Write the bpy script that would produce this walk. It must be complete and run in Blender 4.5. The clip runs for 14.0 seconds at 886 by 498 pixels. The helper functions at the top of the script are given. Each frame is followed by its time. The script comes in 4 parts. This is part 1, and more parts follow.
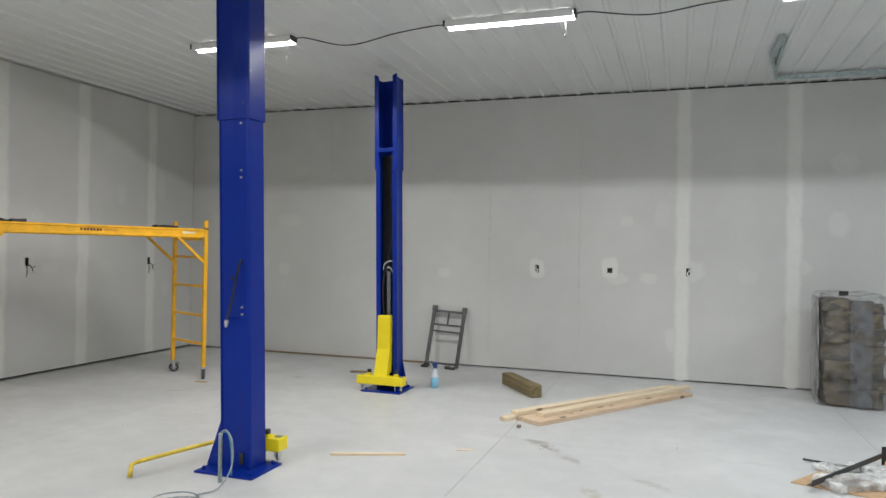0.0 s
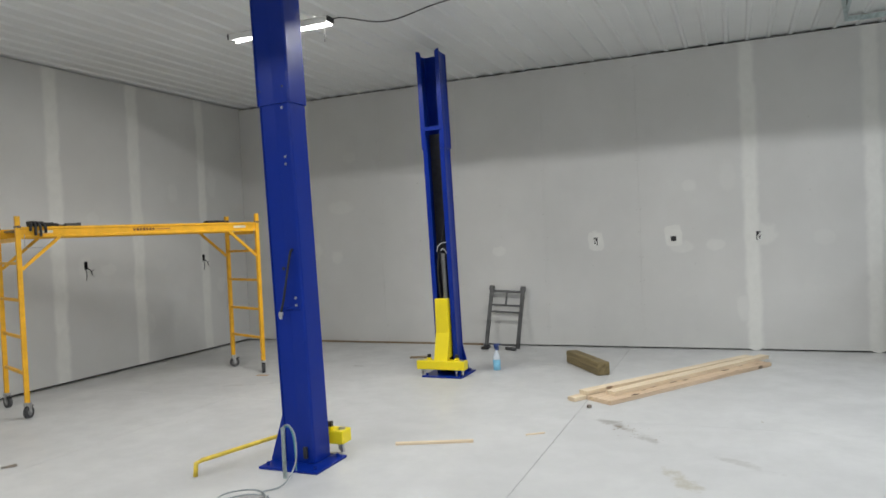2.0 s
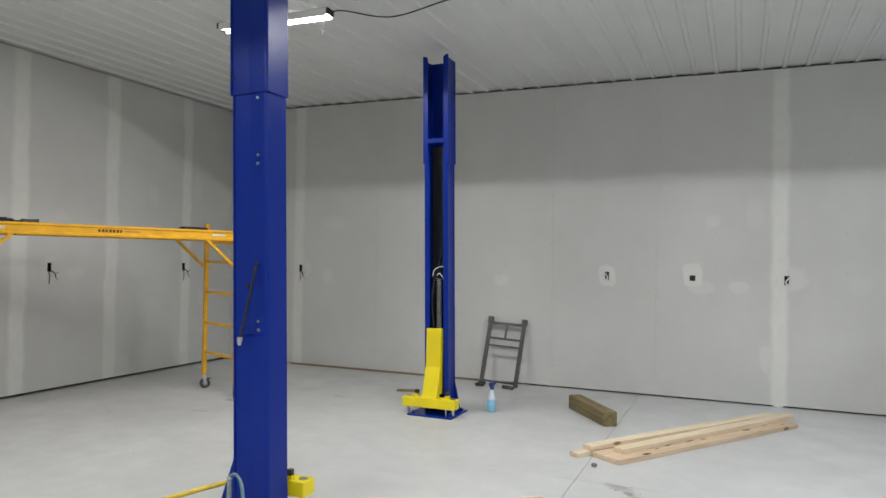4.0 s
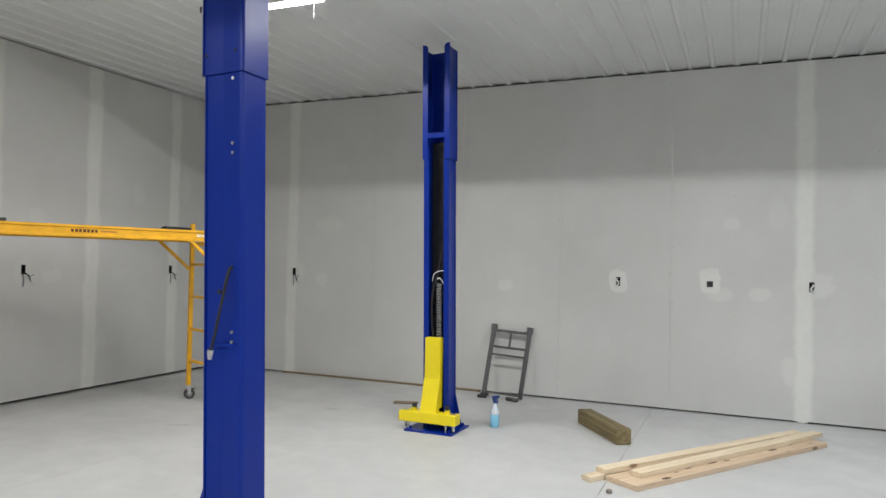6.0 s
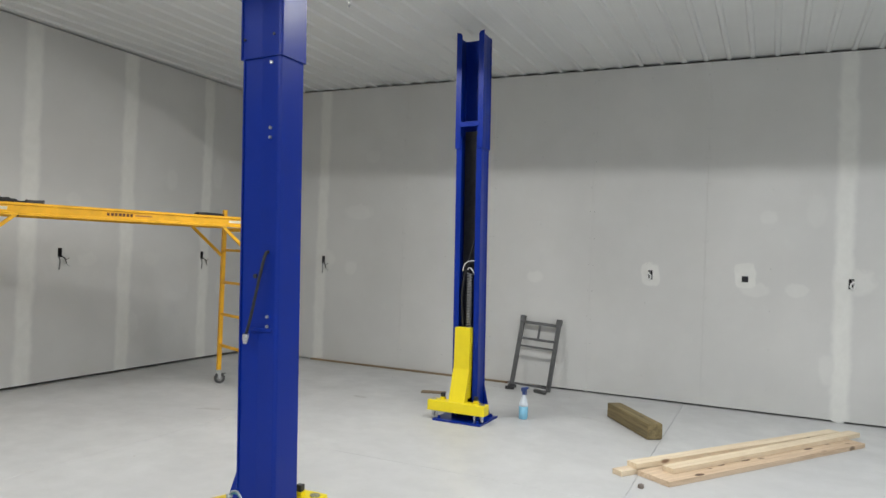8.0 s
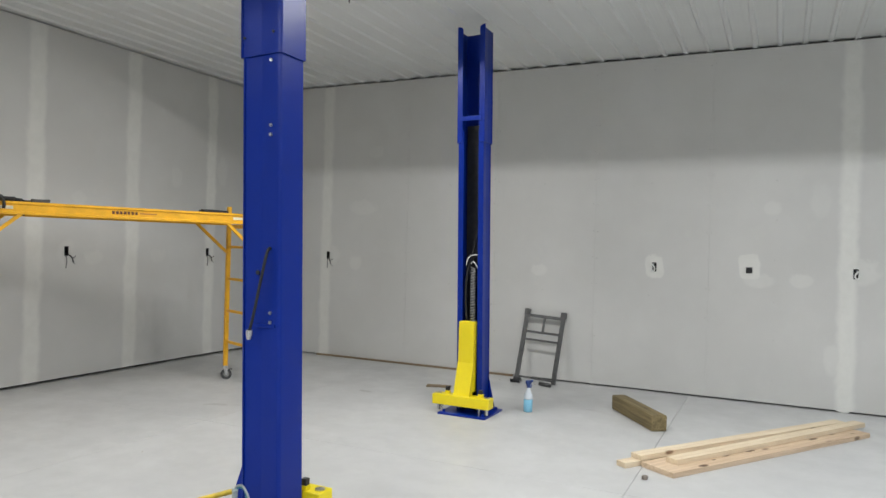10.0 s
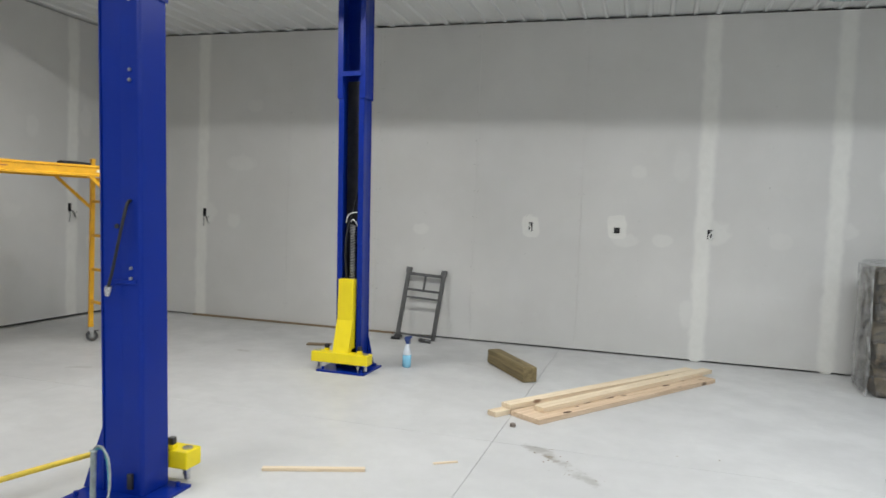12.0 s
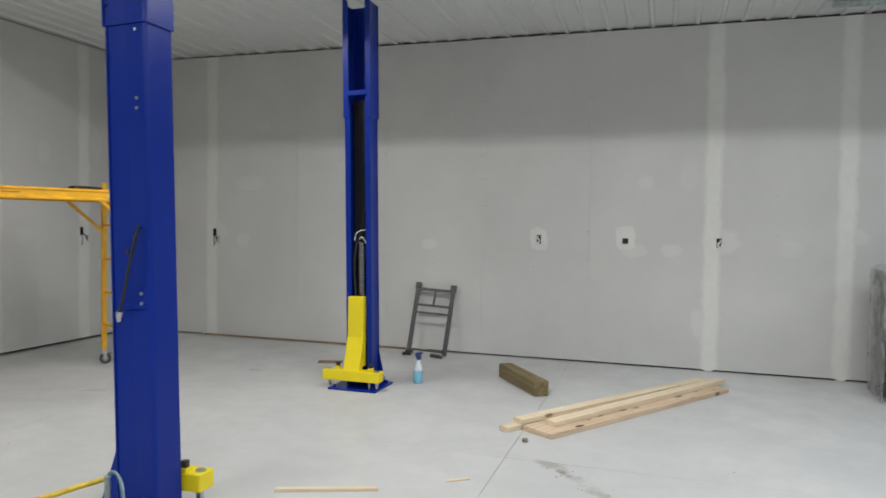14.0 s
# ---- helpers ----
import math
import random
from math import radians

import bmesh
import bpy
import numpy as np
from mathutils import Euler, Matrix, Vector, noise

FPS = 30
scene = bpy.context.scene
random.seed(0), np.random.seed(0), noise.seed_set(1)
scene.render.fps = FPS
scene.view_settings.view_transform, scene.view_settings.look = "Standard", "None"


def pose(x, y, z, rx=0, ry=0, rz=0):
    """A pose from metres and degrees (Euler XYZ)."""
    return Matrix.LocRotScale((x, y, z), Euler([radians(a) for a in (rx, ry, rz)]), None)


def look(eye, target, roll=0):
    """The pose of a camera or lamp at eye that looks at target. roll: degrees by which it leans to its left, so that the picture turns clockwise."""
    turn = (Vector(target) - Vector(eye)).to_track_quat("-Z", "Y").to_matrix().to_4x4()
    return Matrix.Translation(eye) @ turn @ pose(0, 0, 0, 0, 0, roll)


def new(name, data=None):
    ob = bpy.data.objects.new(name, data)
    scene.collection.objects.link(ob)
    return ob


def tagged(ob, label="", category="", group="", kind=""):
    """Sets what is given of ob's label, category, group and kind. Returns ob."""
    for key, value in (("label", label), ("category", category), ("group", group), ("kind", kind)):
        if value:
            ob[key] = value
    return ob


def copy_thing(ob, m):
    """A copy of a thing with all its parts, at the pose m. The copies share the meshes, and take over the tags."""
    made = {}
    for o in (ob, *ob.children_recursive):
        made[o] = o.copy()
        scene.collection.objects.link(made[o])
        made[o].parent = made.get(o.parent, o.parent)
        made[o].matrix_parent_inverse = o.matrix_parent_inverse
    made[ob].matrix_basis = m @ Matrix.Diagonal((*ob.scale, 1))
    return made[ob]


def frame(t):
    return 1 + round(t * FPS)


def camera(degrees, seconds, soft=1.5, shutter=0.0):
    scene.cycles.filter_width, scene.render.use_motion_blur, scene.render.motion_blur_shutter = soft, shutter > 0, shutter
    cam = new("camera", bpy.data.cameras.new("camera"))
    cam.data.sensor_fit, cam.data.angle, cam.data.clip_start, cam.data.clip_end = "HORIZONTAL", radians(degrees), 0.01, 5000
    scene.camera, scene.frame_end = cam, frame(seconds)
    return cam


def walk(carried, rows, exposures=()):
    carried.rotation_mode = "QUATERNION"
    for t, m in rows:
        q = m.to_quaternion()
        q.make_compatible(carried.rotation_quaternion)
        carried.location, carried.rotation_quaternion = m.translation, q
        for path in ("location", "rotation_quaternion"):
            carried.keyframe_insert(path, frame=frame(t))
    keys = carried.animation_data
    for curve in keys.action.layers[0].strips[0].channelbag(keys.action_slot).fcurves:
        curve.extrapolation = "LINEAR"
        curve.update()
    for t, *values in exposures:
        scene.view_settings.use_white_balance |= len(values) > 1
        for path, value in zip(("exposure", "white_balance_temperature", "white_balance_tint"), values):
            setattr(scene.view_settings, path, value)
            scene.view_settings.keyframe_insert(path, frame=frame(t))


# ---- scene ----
cam = camera(64.8, 14.0, 1.5, 0.5)
PATH = [
    (0, (-0.047, -9.298, 1.58), (-0.687, -7.403, 1.587), 1.0),
    (0.5, (-0.062, -9.284, 1.589), (-0.687, -7.385, 1.586), 0.9),
    (1, (-0.095, -9.294, 1.585), (-0.728, -7.397, 1.579), 0.4),
    (1.5, (-0.136, -9.274, 1.561), (-0.798, -7.387, 1.538), 0.0),
    (2, (-0.165, -9.077, 1.548), (-0.942, -7.235, 1.507), -2.6),
    (2.5, (-0.197, -8.931, 1.52), (-1.016, -7.109, 1.421), -0.1),
    (3, (-0.302, -8.766, 1.556), (-1.006, -6.899, 1.435), 2.3),
    (3.2, (-0.362, -8.71, 1.515), (-1.06, -6.837, 1.432), 1.1),
    (3.3, (-0.42, -8.64, 1.512), (-1.125, -6.765, 1.56), 0.4),
    (3.5, (-0.439, -8.57, 1.516), (-1.156, -6.703, 1.542), 0.6),
    (4, (-0.4, -8.387, 1.544), (-1.183, -6.547, 1.571), 1.0),
    (6.5, (-0.621, -7.909, 1.536), (-1.413, -6.073, 1.578), 1.4),
    (7, (-0.638, -7.916, 1.52), (-1.486, -6.106, 1.563), 2.1),
    (7.5, (-0.649, -7.917, 1.52), (-1.501, -6.108, 1.543), 2.3),
    (10, (-0.615, -7.923, 1.525), (-1.483, -6.121, 1.519), 1.6),
    (10.5, (-0.582, -7.924, 1.52), (-1.415, -6.106, 1.487), -0.7),
    (11, (-0.562, -7.942, 1.51), (-1.366, -6.111, 1.479), 0.4),
    (11.5, (-0.546, -7.912, 1.505), (-1.255, -6.045, 1.403), 0.4),
    (12, (-0.521, -7.914, 1.501), (-1.091, -6.0, 1.394), 2.3),
    (12.5, (-0.504, -7.913, 1.507), (-1.024, -5.983, 1.419), 1.2),
    (13, (-0.521, -7.919, 1.494), (-1.096, -6.008, 1.364), 1.6),
    (13.5, (-0.542, -7.922, 1.507), (-1.191, -6.033, 1.402), 1.5),
    (14, (-0.498, -7.924, 1.533), (-1.098, -6.018, 1.46), 0.9),
]
walk(cam, [(t, look(eye, target, roll)) for t, eye, target, roll in PATH],
     [(0, 0.13), (4, 0.10), (6.5, 0.27), (12.5, 0.25), (13.5, 0.13), (14, 0.06)])

# ---- world and light ----
world = bpy.data.worlds.new("world")
world.use_nodes = True
world.node_tree.nodes["Background"].inputs[0].default_value = (0.02, 0.022, 0.025, 1)
world.node_tree.nodes["Background"].inputs[1].default_value = 0.3
scene.world = world

CEIL = 3.70
LEFT, RIGHT, BACK, REAR = -7.42, 5.6, 0.0, -14.0
LAMP_ROWS = (-3.26, -7.6, -11.9)
LAMP_STARTS = (-4.87, -2.11, 0.69, 3.45)
LAMP_WATTS, GLOW = 42.0, 11.5


# ---- materials ----
def nodes_of(name):
    m = bpy.data.materials.new(name)
    m.use_nodes = True
    nt = m.node_tree
    return m, nt, nt.nodes["Principled BSDF"]


def node(nt, kind, **inputs):
    n = nt.nodes.new(kind)
    for k, v in inputs.items():
        n.inputs[k.replace("_", " ")].default_value = v
    return n


def math_node(nt, op, a, b=None, c=None):
    n = nt.nodes.new("ShaderNodeMath")
    n.operation = op
    for i, v in enumerate((a, b, c)):
        if v is None:
            continue
        if isinstance(v, (int, float)):
            n.inputs[i].default_value = v
        else:
            nt.links.new(v, n.inputs[i])
    return n.outputs[0]


def smooth(nt, value, lo, hi, out_lo, out_hi):
    n = nt.nodes.new("ShaderNodeMapRange")
    n.interpolation_type = "SMOOTHSTEP"
    nt.links.new(value, n.inputs[0])
    for i, v in enumerate((lo, hi, out_lo, out_hi)):
        n.inputs[i + 1].default_value = v
    return n.outputs[0]


def mix_col(nt, fac, a, b, blend="MIX"):
    n = nt.nodes.new("ShaderNodeMix")
    n.data_type, n.blend_type = "RGBA", blend
    for sock, v in ((n.inputs[0], fac), (n.inputs[6], a), (n.inputs[7], b)):
        if isinstance(v, (int, float)):
            sock.default_value = v
        elif isinstance(v, tuple):
            sock.default_value = (*v, 1) if len(v) == 3 else v
        else:
            nt.links.new(v, sock)
    return n.outputs[2]


def noise_out(nt, scale, detail=4.0, rough=0.55, vec=None):
    n = node(nt, "ShaderNodeTexNoise", Scale=scale, Detail=detail, Roughness=rough)
    if vec is not None:
        nt.links.new(vec, n.inputs["Vector"])
    return n.outputs["Fac"]


def bump(nt, bsdf, height, strength, dist):
    b = node(nt, "ShaderNodeBump", Strength=strength, Distance=dist)
    nt.links.new(height, b.inputs["Height"])
    nt.links.new(b.outputs[0], bsdf.inputs["Normal"])


def plain(name, col, rough=0.5, metal=0.0, vary=0.12, scale=14.0, relief=0.15, coat=0.0, uneven=0.07, spec=0.5):
    """Paint, plastic or metal with uneven tone at two scales and a fine relief."""
    m, nt, b = nodes_of(name)
    tc = nt.nodes.new("ShaderNodeTexCoord").outputs["Object"]
    n1, n2 = noise_out(nt, scale, vec=tc), noise_out(nt, scale * 9, vec=tc)
    dark = tuple(c * (1 - vary * 1.6) for c in col)
    light = tuple(min(1, c * (1 + vary)) for c in col)
    f = math_node(nt, "ADD", math_node(nt, "MULTIPLY", n1, 0.7), math_node(nt, "MULTIPLY", n2, 0.3))
    nt.links.new(mix_col(nt, smooth(nt, f, 0.3, 0.7, 0, 1), dark, light), b.inputs["Base Color"])
    nt.links.new(smooth(nt, n2, 0.3, 0.7, max(0.03, rough - uneven), min(1, rough + uneven)), b.inputs["Roughness"])
    b.inputs["Metallic"].default_value = metal
    b.inputs["Coat Weight"].default_value = coat
    b.inputs["Specular IOR Level"].default_value = spec
    if relief:
        bump(nt, b, n2, relief, 0.001)
    return m


def wall_mat(name, axis, seams, patches):
    """Bare grey drywall with off-white joint compound on taped seams and over screws. axis: 0 along x, 1 along y."""
    m, nt, b = nodes_of(name)
    pos = nt.nodes.new("ShaderNodeNewGeometry").outputs["Position"]
    sep = nt.nodes.new("ShaderNodeSeparateXYZ")
    nt.links.new(pos, sep.inputs[0])
    u, z = sep.outputs[axis], sep.outputs[2]
    wob = noise_out(nt, 2.6, 5.0, 0.6, pos)
    wob2 = noise_out(nt, 9.0, 4.0, 0.6, pos)
    shift = math_node(nt, "MULTIPLY_ADD", wob, 0.10, -0.05)
    uu = math_node(nt, "ADD", u, shift)
    zz = math_node(nt, "ADD", z, math_node(nt, "MULTIPLY_ADD", wob2, 0.10, -0.05))
    mask = None
    for s, half in seams:
        d = math_node(nt, "ABSOLUTE", math_node(nt, "SUBTRACT", uu, s))
        d = math_node(nt, "ADD", d, math_node(nt, "MULTIPLY_ADD", wob2, 0.06, -0.03))
        v = smooth(nt, d, half - 0.03, half + 0.035, 1.0, 0.0)
        mask = v if mask is None else math_node(nt, "MAXIMUM", mask, v)
    for pu, pz, ru, rz, amount in patches:
        a = math_node(nt, "MULTIPLY", math_node(nt, "SUBTRACT", uu, pu), 1 / ru)
        c = math_node(nt, "MULTIPLY", math_node(nt, "SUBTRACT", zz, pz), 1 / rz)
        r2 = math_node(nt, "ADD", math_node(nt, "POWER", a, 4.0 if amount > 1 else 2.0), math_node(nt, "POWER", c, 4.0 if amount > 1 else 2.0))
        r2 = math_node(nt, "ADD", r2, math_node(nt, "MULTIPLY_ADD", wob2, 2.0 if amount < 1 else 1.0, -1.0 if amount < 1 else -0.5))
        mask = math_node(nt, "MAXIMUM", mask, smooth(nt, r2, 0.55, 1.25, amount * 0.6, 0.0))
    cloud = noise_out(nt, 0.9, 5.0, 0.6, pos)
    paper = noise_out(nt, 160.0, 3.0, 0.6, pos)
    base = mix_col(nt, smooth(nt, cloud, 0.3, 0.7, 0, 1), WALL_DARK, WALL_LIGHT)
    base = mix_col(nt, math_node(nt, "MULTIPLY", smooth(nt, paper, 0.35, 0.7, 0, 1), 0.12), base, (0.42, 0.41, 0.39))
    mud = mix_col(nt, smooth(nt, wob2, 0.3, 0.7, 0, 1), MUD_DARK, MUD_LIGHT)
    nt.links.new(mix_col(nt, mask, base, mud), b.inputs["Base Color"])
    b.inputs["Roughness"].default_value = 0.85
    h = math_node(nt, "ADD", math_node(nt, "MULTIPLY", mask, 1.0), math_node(nt, "MULTIPLY", paper, 0.12))
    bump(nt, b, h, 0.10, 0.002)
    return m


WALL_DARK, WALL_LIGHT = (0.575, 0.57, 0.55), (0.625, 0.62, 0.60)
MUD_DARK, MUD_LIGHT = (0.69, 0.685, 0.65), (0.73, 0.725, 0.69)
BACK_TAPED = ((-6.21, 0.075), (0.0, 0.075), (1.26, 0.075), (2.5, 0.075), (3.74, 0.075), (4.98, 0.075))
LEFT_TAPED = ((-0.93, 0.075), (-2.17, 0.085), (-3.35, 0.085), (-4.6, 0.08), (-5.84, 0.08), (-7.08, 0.08), (-8.3, 0.08))
M_BACK = wall_mat("drywall_back", 0, BACK_TAPED, (
    (-1.845, 1.37, 0.095, 0.125, 1.5), (-0.89, 1.40, 0.105, 0.13, 1.5), (-0.80, 1.26, 0.15, 0.07, 0.7), (0.12, 1.38, 0.15, 0.13, 0.8), (-6.15, 1.38, 0.15, 0.16, 0.8),
    (-3.16, 1.29, 0.10, 0.075, 0.8), (-5.73, 1.28, 0.10, 0.10, 0.7), (-5.62, 2.02, 0.22, 0.10, 0.55), (-0.69, 2.01, 0.08, 0.07, 0.6),
    (-0.41, 1.28, 0.11, 0.075, 0.8), (1.74, 1.98, 0.12, 0.16, 0.6), (1.80, 2.70, 0.16, 0.12, 0.6), (1.35, 1.46, 0.13, 0.09, 0.6),
    (-5.45, 2.75, 0.13, 0.08, 0.4), (-0.25, 2.10, 0.10, 0.20, 0.3), (-0.10, 0.50, 0.10, 0.16, 0.7), (0.75, 1.32, 0.12, 0.09, 0.4)))
M_LEFT = wall_mat("drywall_left", 1, LEFT_TAPED, (
    (-2.99, 1.34, 0.10, 0.14, 0.35), (-0.93, 1.37, 0.11, 0.14, 0.5), (-2.66, 1.30, 0.12, 0.08, 0.45), (-1.78, 1.32, 0.12, 0.09, 0.35),
    (-1.52, 2.30, 0.10, 0.14, 0.4), (-0.62, 0.95, 0.09, 0.13, 0.5), (-0.72, 2.45, 0.10, 0.20, 0.4), (-2.85, 1.95, 0.09, 0.08, 0.35), (-2.05, 0.55, 0.10, 0.16, 0.4)))
M_OTHER = wall_mat("drywall_other", 0, BACK_TAPED, ((0.0, 1.4, 0.2, 0.2, 0.5),))


def concrete_mat():
    """Pale steel-trowelled slab: clouds, fine pitting and a few rust-brown scuffs."""
    m, nt, b = nodes_of("concrete")
    pos = nt.nodes.new("ShaderNodeNewGeometry").outputs["Position"]
    sep = nt.nodes.new("ShaderNodeSeparateXYZ")
    nt.links.new(pos, sep.inputs[0])
    c1, c2, c3 = noise_out(nt, 0.55, 6, 0.6, pos), noise_out(nt, 3.2, 6, 0.65, pos), noise_out(nt, 70, 4, 0.6, pos)
    col = mix_col(nt, smooth(nt, c1, 0.3, 0.7, 0, 1), (0.50, 0.50, 0.495), (0.585, 0.585, 0.575))
    col = mix_col(nt, math_node(nt, "MULTIPLY", smooth(nt, c2, 0.35, 0.75, 0, 1), 0.35), col, (0.47, 0.47, 0.465))
    col = mix_col(nt, math_node(nt, "MULTIPLY", smooth(nt, c3, 0.62, 0.78, 0, 1), 0.25), col, (0.42, 0.42, 0.41))
    wob = noise_out(nt, 7.0, 5, 0.65, pos)
    for x, y, length, width, ang, amount, tone in STAINS:
        ca, sa = math.cos(radians(ang)), math.sin(radians(ang))
        dx, dy = math_node(nt, "SUBTRACT", sep.outputs[0], x), math_node(nt, "SUBTRACT", sep.outputs[1], y)
        a = math_node(nt, "ADD", math_node(nt, "MULTIPLY", dx, ca / length), math_node(nt, "MULTIPLY", dy, sa / length))
        c = math_node(nt, "ADD", math_node(nt, "MULTIPLY", dx, -sa / width), math_node(nt, "MULTIPLY", dy, ca / width))
        r2 = math_node(nt, "ADD", math_node(nt, "MULTIPLY", a, a), math_node(nt, "MULTIPLY", c, c))
        r2 = math_node(nt, "ADD", r2, math_node(nt, "MULTIPLY_ADD", wob, 4.4, -2.0))
        col = mix_col(nt, smooth(nt, r2, 0.0, 1.1, amount, 0.0), col, tone)
    nt.links.new(col, b.inputs["Base Color"])
    nt.links.new(smooth(nt, c2, 0.3, 0.7, 0.36, 0.55), b.inputs["Roughness"])
    bump(nt, b, math_node(nt, "ADD", c3, math_node(nt, "MULTIPLY", c2, 0.6)), 0.10, 0.002)
    return m


OCHRE, SMUDGE = (0.36, 0.33, 0.25), (0.33, 0.32, 0.30)
STAINS = ((-1.14, -3.52, 0.20, 0.07, -40, 0.95, SMUDGE), (-0.88, -3.80, 0.26, 0.07, -50, 0.8, SMUDGE), (-1.05, -3.62, 0.10, 0.04, -45, 0.9, (0.22, 0.19, 0.15)), (-0.52, -4.68, 0.26, 0.08, -62, 0.7, OCHRE),
          (-0.16, -4.30, 0.26, 0.06, -32, 0.55, SMUDGE), (-5.27, -2.96, 0.22, 0.05, 25, 0.5, SMUDGE), (-4.45, -1.70, 0.11, 0.05, 0, 0.7, SMUDGE),
          (-4.9, -2.75, 0.16, 0.05, 40, 0.4, SMUDGE), (-2.1, -1.3, 0.3, 0.05, -20, 0.3, SMUDGE))
M_FLOOR = concrete_mat()
M_CEIL = plain("white_steel", (0.70, 0.71, 0.70), 0.42, 0.0, 0.03, 1.2, 0.03)
M_DARK = plain("dark_cavity", (0.03, 0.028, 0.025), 0.9, 0, 0.2, 6)
M_BLUE = plain("blue_gloss_paint", (0.0018, 0.021, 0.235), 0.34, 0.0, 0.03, 0.8, 0.0, 0.0, 0.02, 0.22)
M_YELLOW = plain("yellow_gloss_paint", (0.85, 0.68, 0.01), 0.36, 0.0, 0.04, 2, 0.0, 0.0, 0.02)
M_OLDYELLOW = plain("scuffed_yellow_paint", (0.74, 0.54, 0.06), 0.5, 0.0, 0.18, 12, 0.1)
M_SCAFF = plain("scaffold_yellow_paint", (0.86, 0.44, 0.015), 0.42, 0.0, 0.10, 9, 0.12)
M_BLACK = plain("black_rubber", (0.014, 0.014, 0.015), 0.55, 0, 0.3, 20)
M_TYRE = plain("worn_rubber", (0.06, 0.06, 0.062), 0.7, 0, 0.3, 30)
M_INK = plain("black_plastic", (0.02, 0.02, 0.022), 0.4, 0, 0.3, 20)
M_STEEL = plain("bare_steel", (0.55, 0.55, 0.56), 0.3, 1.0, 0.1, 30)
M_GALV = plain("galvanised_steel", (0.50, 0.58, 0.58), 0.42, 0.8, 0.18, 40)
M_GREY = plain("grey_steel_paint", (0.085, 0.085, 0.085), 0.4, 0.3, 0.2, 25)
M_SCREW = plain("dull_screw", (0.30, 0.29, 0.28), 0.6, 0.2, 0.3, 30)
M_WHITE = plain("white_plastic", (0.78, 0.78, 0.76), 0.4, 0, 0.04, 10)
M_COIL = plain("grey_hose_guard", (0.26, 0.26, 0.255), 0.5, 0, 0.15, 20)
M_HOSE = plain("grey_cable", (0.30, 0.33, 0.34), 0.35, 0.3, 0.15, 30)
M_TEAL = plain("teal_cable", (0.06, 0.25, 0.30), 0.4, 0, 0.15, 30)
M_CARD = plain("cardboard", (0.48, 0.32, 0.18), 0.85, 0, 0.12, 12)
M_RUST = plain("faded_print", (0.50, 0.20, 0.05), 0.6, 0, 0.1, 20)
M_RED = plain("dark_brown_print", (0.10, 0.03, 0.012), 0.6, 0, 0.1, 20)
M_DECAL = plain("white_decal", (0.75, 0.68, 0.50), 0.5, 0, 0.1, 20)
M_LABEL = plain("paper_label", (0.62, 0.62, 0.60), 0.6, 0, 0.1, 20)


def wood_mat(name, a, b_, knots=(0.16, 0.07, 0.03), wet=0.75):
    m, nt, b = nodes_of(name)
    tc = nt.nodes.new("ShaderNodeTexCoord").outputs["Object"]
    info = nt.nodes.new("ShaderNodeObjectInfo").outputs["Random"]
    mp = nt.nodes.new("ShaderNodeMapping")
    mp.inputs["Scale"].default_value = (0.7, 14, 14)
    nt.links.new(tc, mp.inputs[0])
    comb = nt.nodes.new("ShaderNodeCombineXYZ")
    for i in range(3):
        nt.links.new(math_node(nt, "MULTIPLY", info, 7.0 + i), comb.inputs[i])
    nt.links.new(comb.outputs[0], mp.inputs["Location"])
    grain = noise_out(nt, 2.2, 7, 0.62, mp.outputs[0])
    fine = noise_out(nt, 11, 4, 0.6, mp.outputs[0])
    col = mix_col(nt, smooth(nt, grain, 0.32, 0.68, 0, 1), a, b_)
    col = mix_col(nt, math_node(nt, "MULTIPLY", smooth(nt, fine, 0.45, 0.75, 0, 1), 0.3), col, tuple(c * 0.6 for c in a))
    mp2 = nt.nodes.new("ShaderNodeMapping")
    mp2.inputs["Scale"].default_value = (3.4, 8, 8)
    nt.links.new(tc, mp2.inputs[0])
    nt.links.new(comb.outputs[0], mp2.inputs["Location"])
    vor = node(nt, "ShaderNodeTexVoronoi", Scale=1.0)
    nt.links.new(mp2.outputs[0], vor.inputs["Vector"])
    col = mix_col(nt, smooth(nt, vor.outputs["Distance"], 0.07, 0.2, 0.8, 0.0), col, knots)
    nt.links.new(col, b.inputs["Base Color"])
    b.inputs["Roughness"].default_value = wet
    bump(nt, b, fine, 0.25, 0.002)
    return m


M_PINE = wood_mat("pale_pine", (0.68, 0.54, 0.37), (0.80, 0.68, 0.50))
M_ROUGHPINE = wood_mat("knotty_pine", (0.54, 0.39, 0.26), (0.70, 0.54, 0.38), (0.09, 0.045, 0.02))
M_TREATED = wood_mat("weathered_timber", (0.12, 0.092, 0.04), (0.25, 0.19, 0.09), (0.06, 0.04, 0.02))
M_SILL = wood_mat("brown_sill_wood", (0.20, 0.145, 0.085), (0.30, 0.22, 0.13))


def glow_mat(name, col, strength):
    m, nt, b = nodes_of(name)
    b.inputs["Base Color"].default_value = (0.9, 0.9, 0.9, 1)
    b.inputs["Emission Color"].default_value = (*col, 1)
    b.inputs["Emission Strength"].default_value = strength
    return m


M_GLOW = glow_mat("led_diffuser", (0.99, 0.985, 0.96), GLOW)


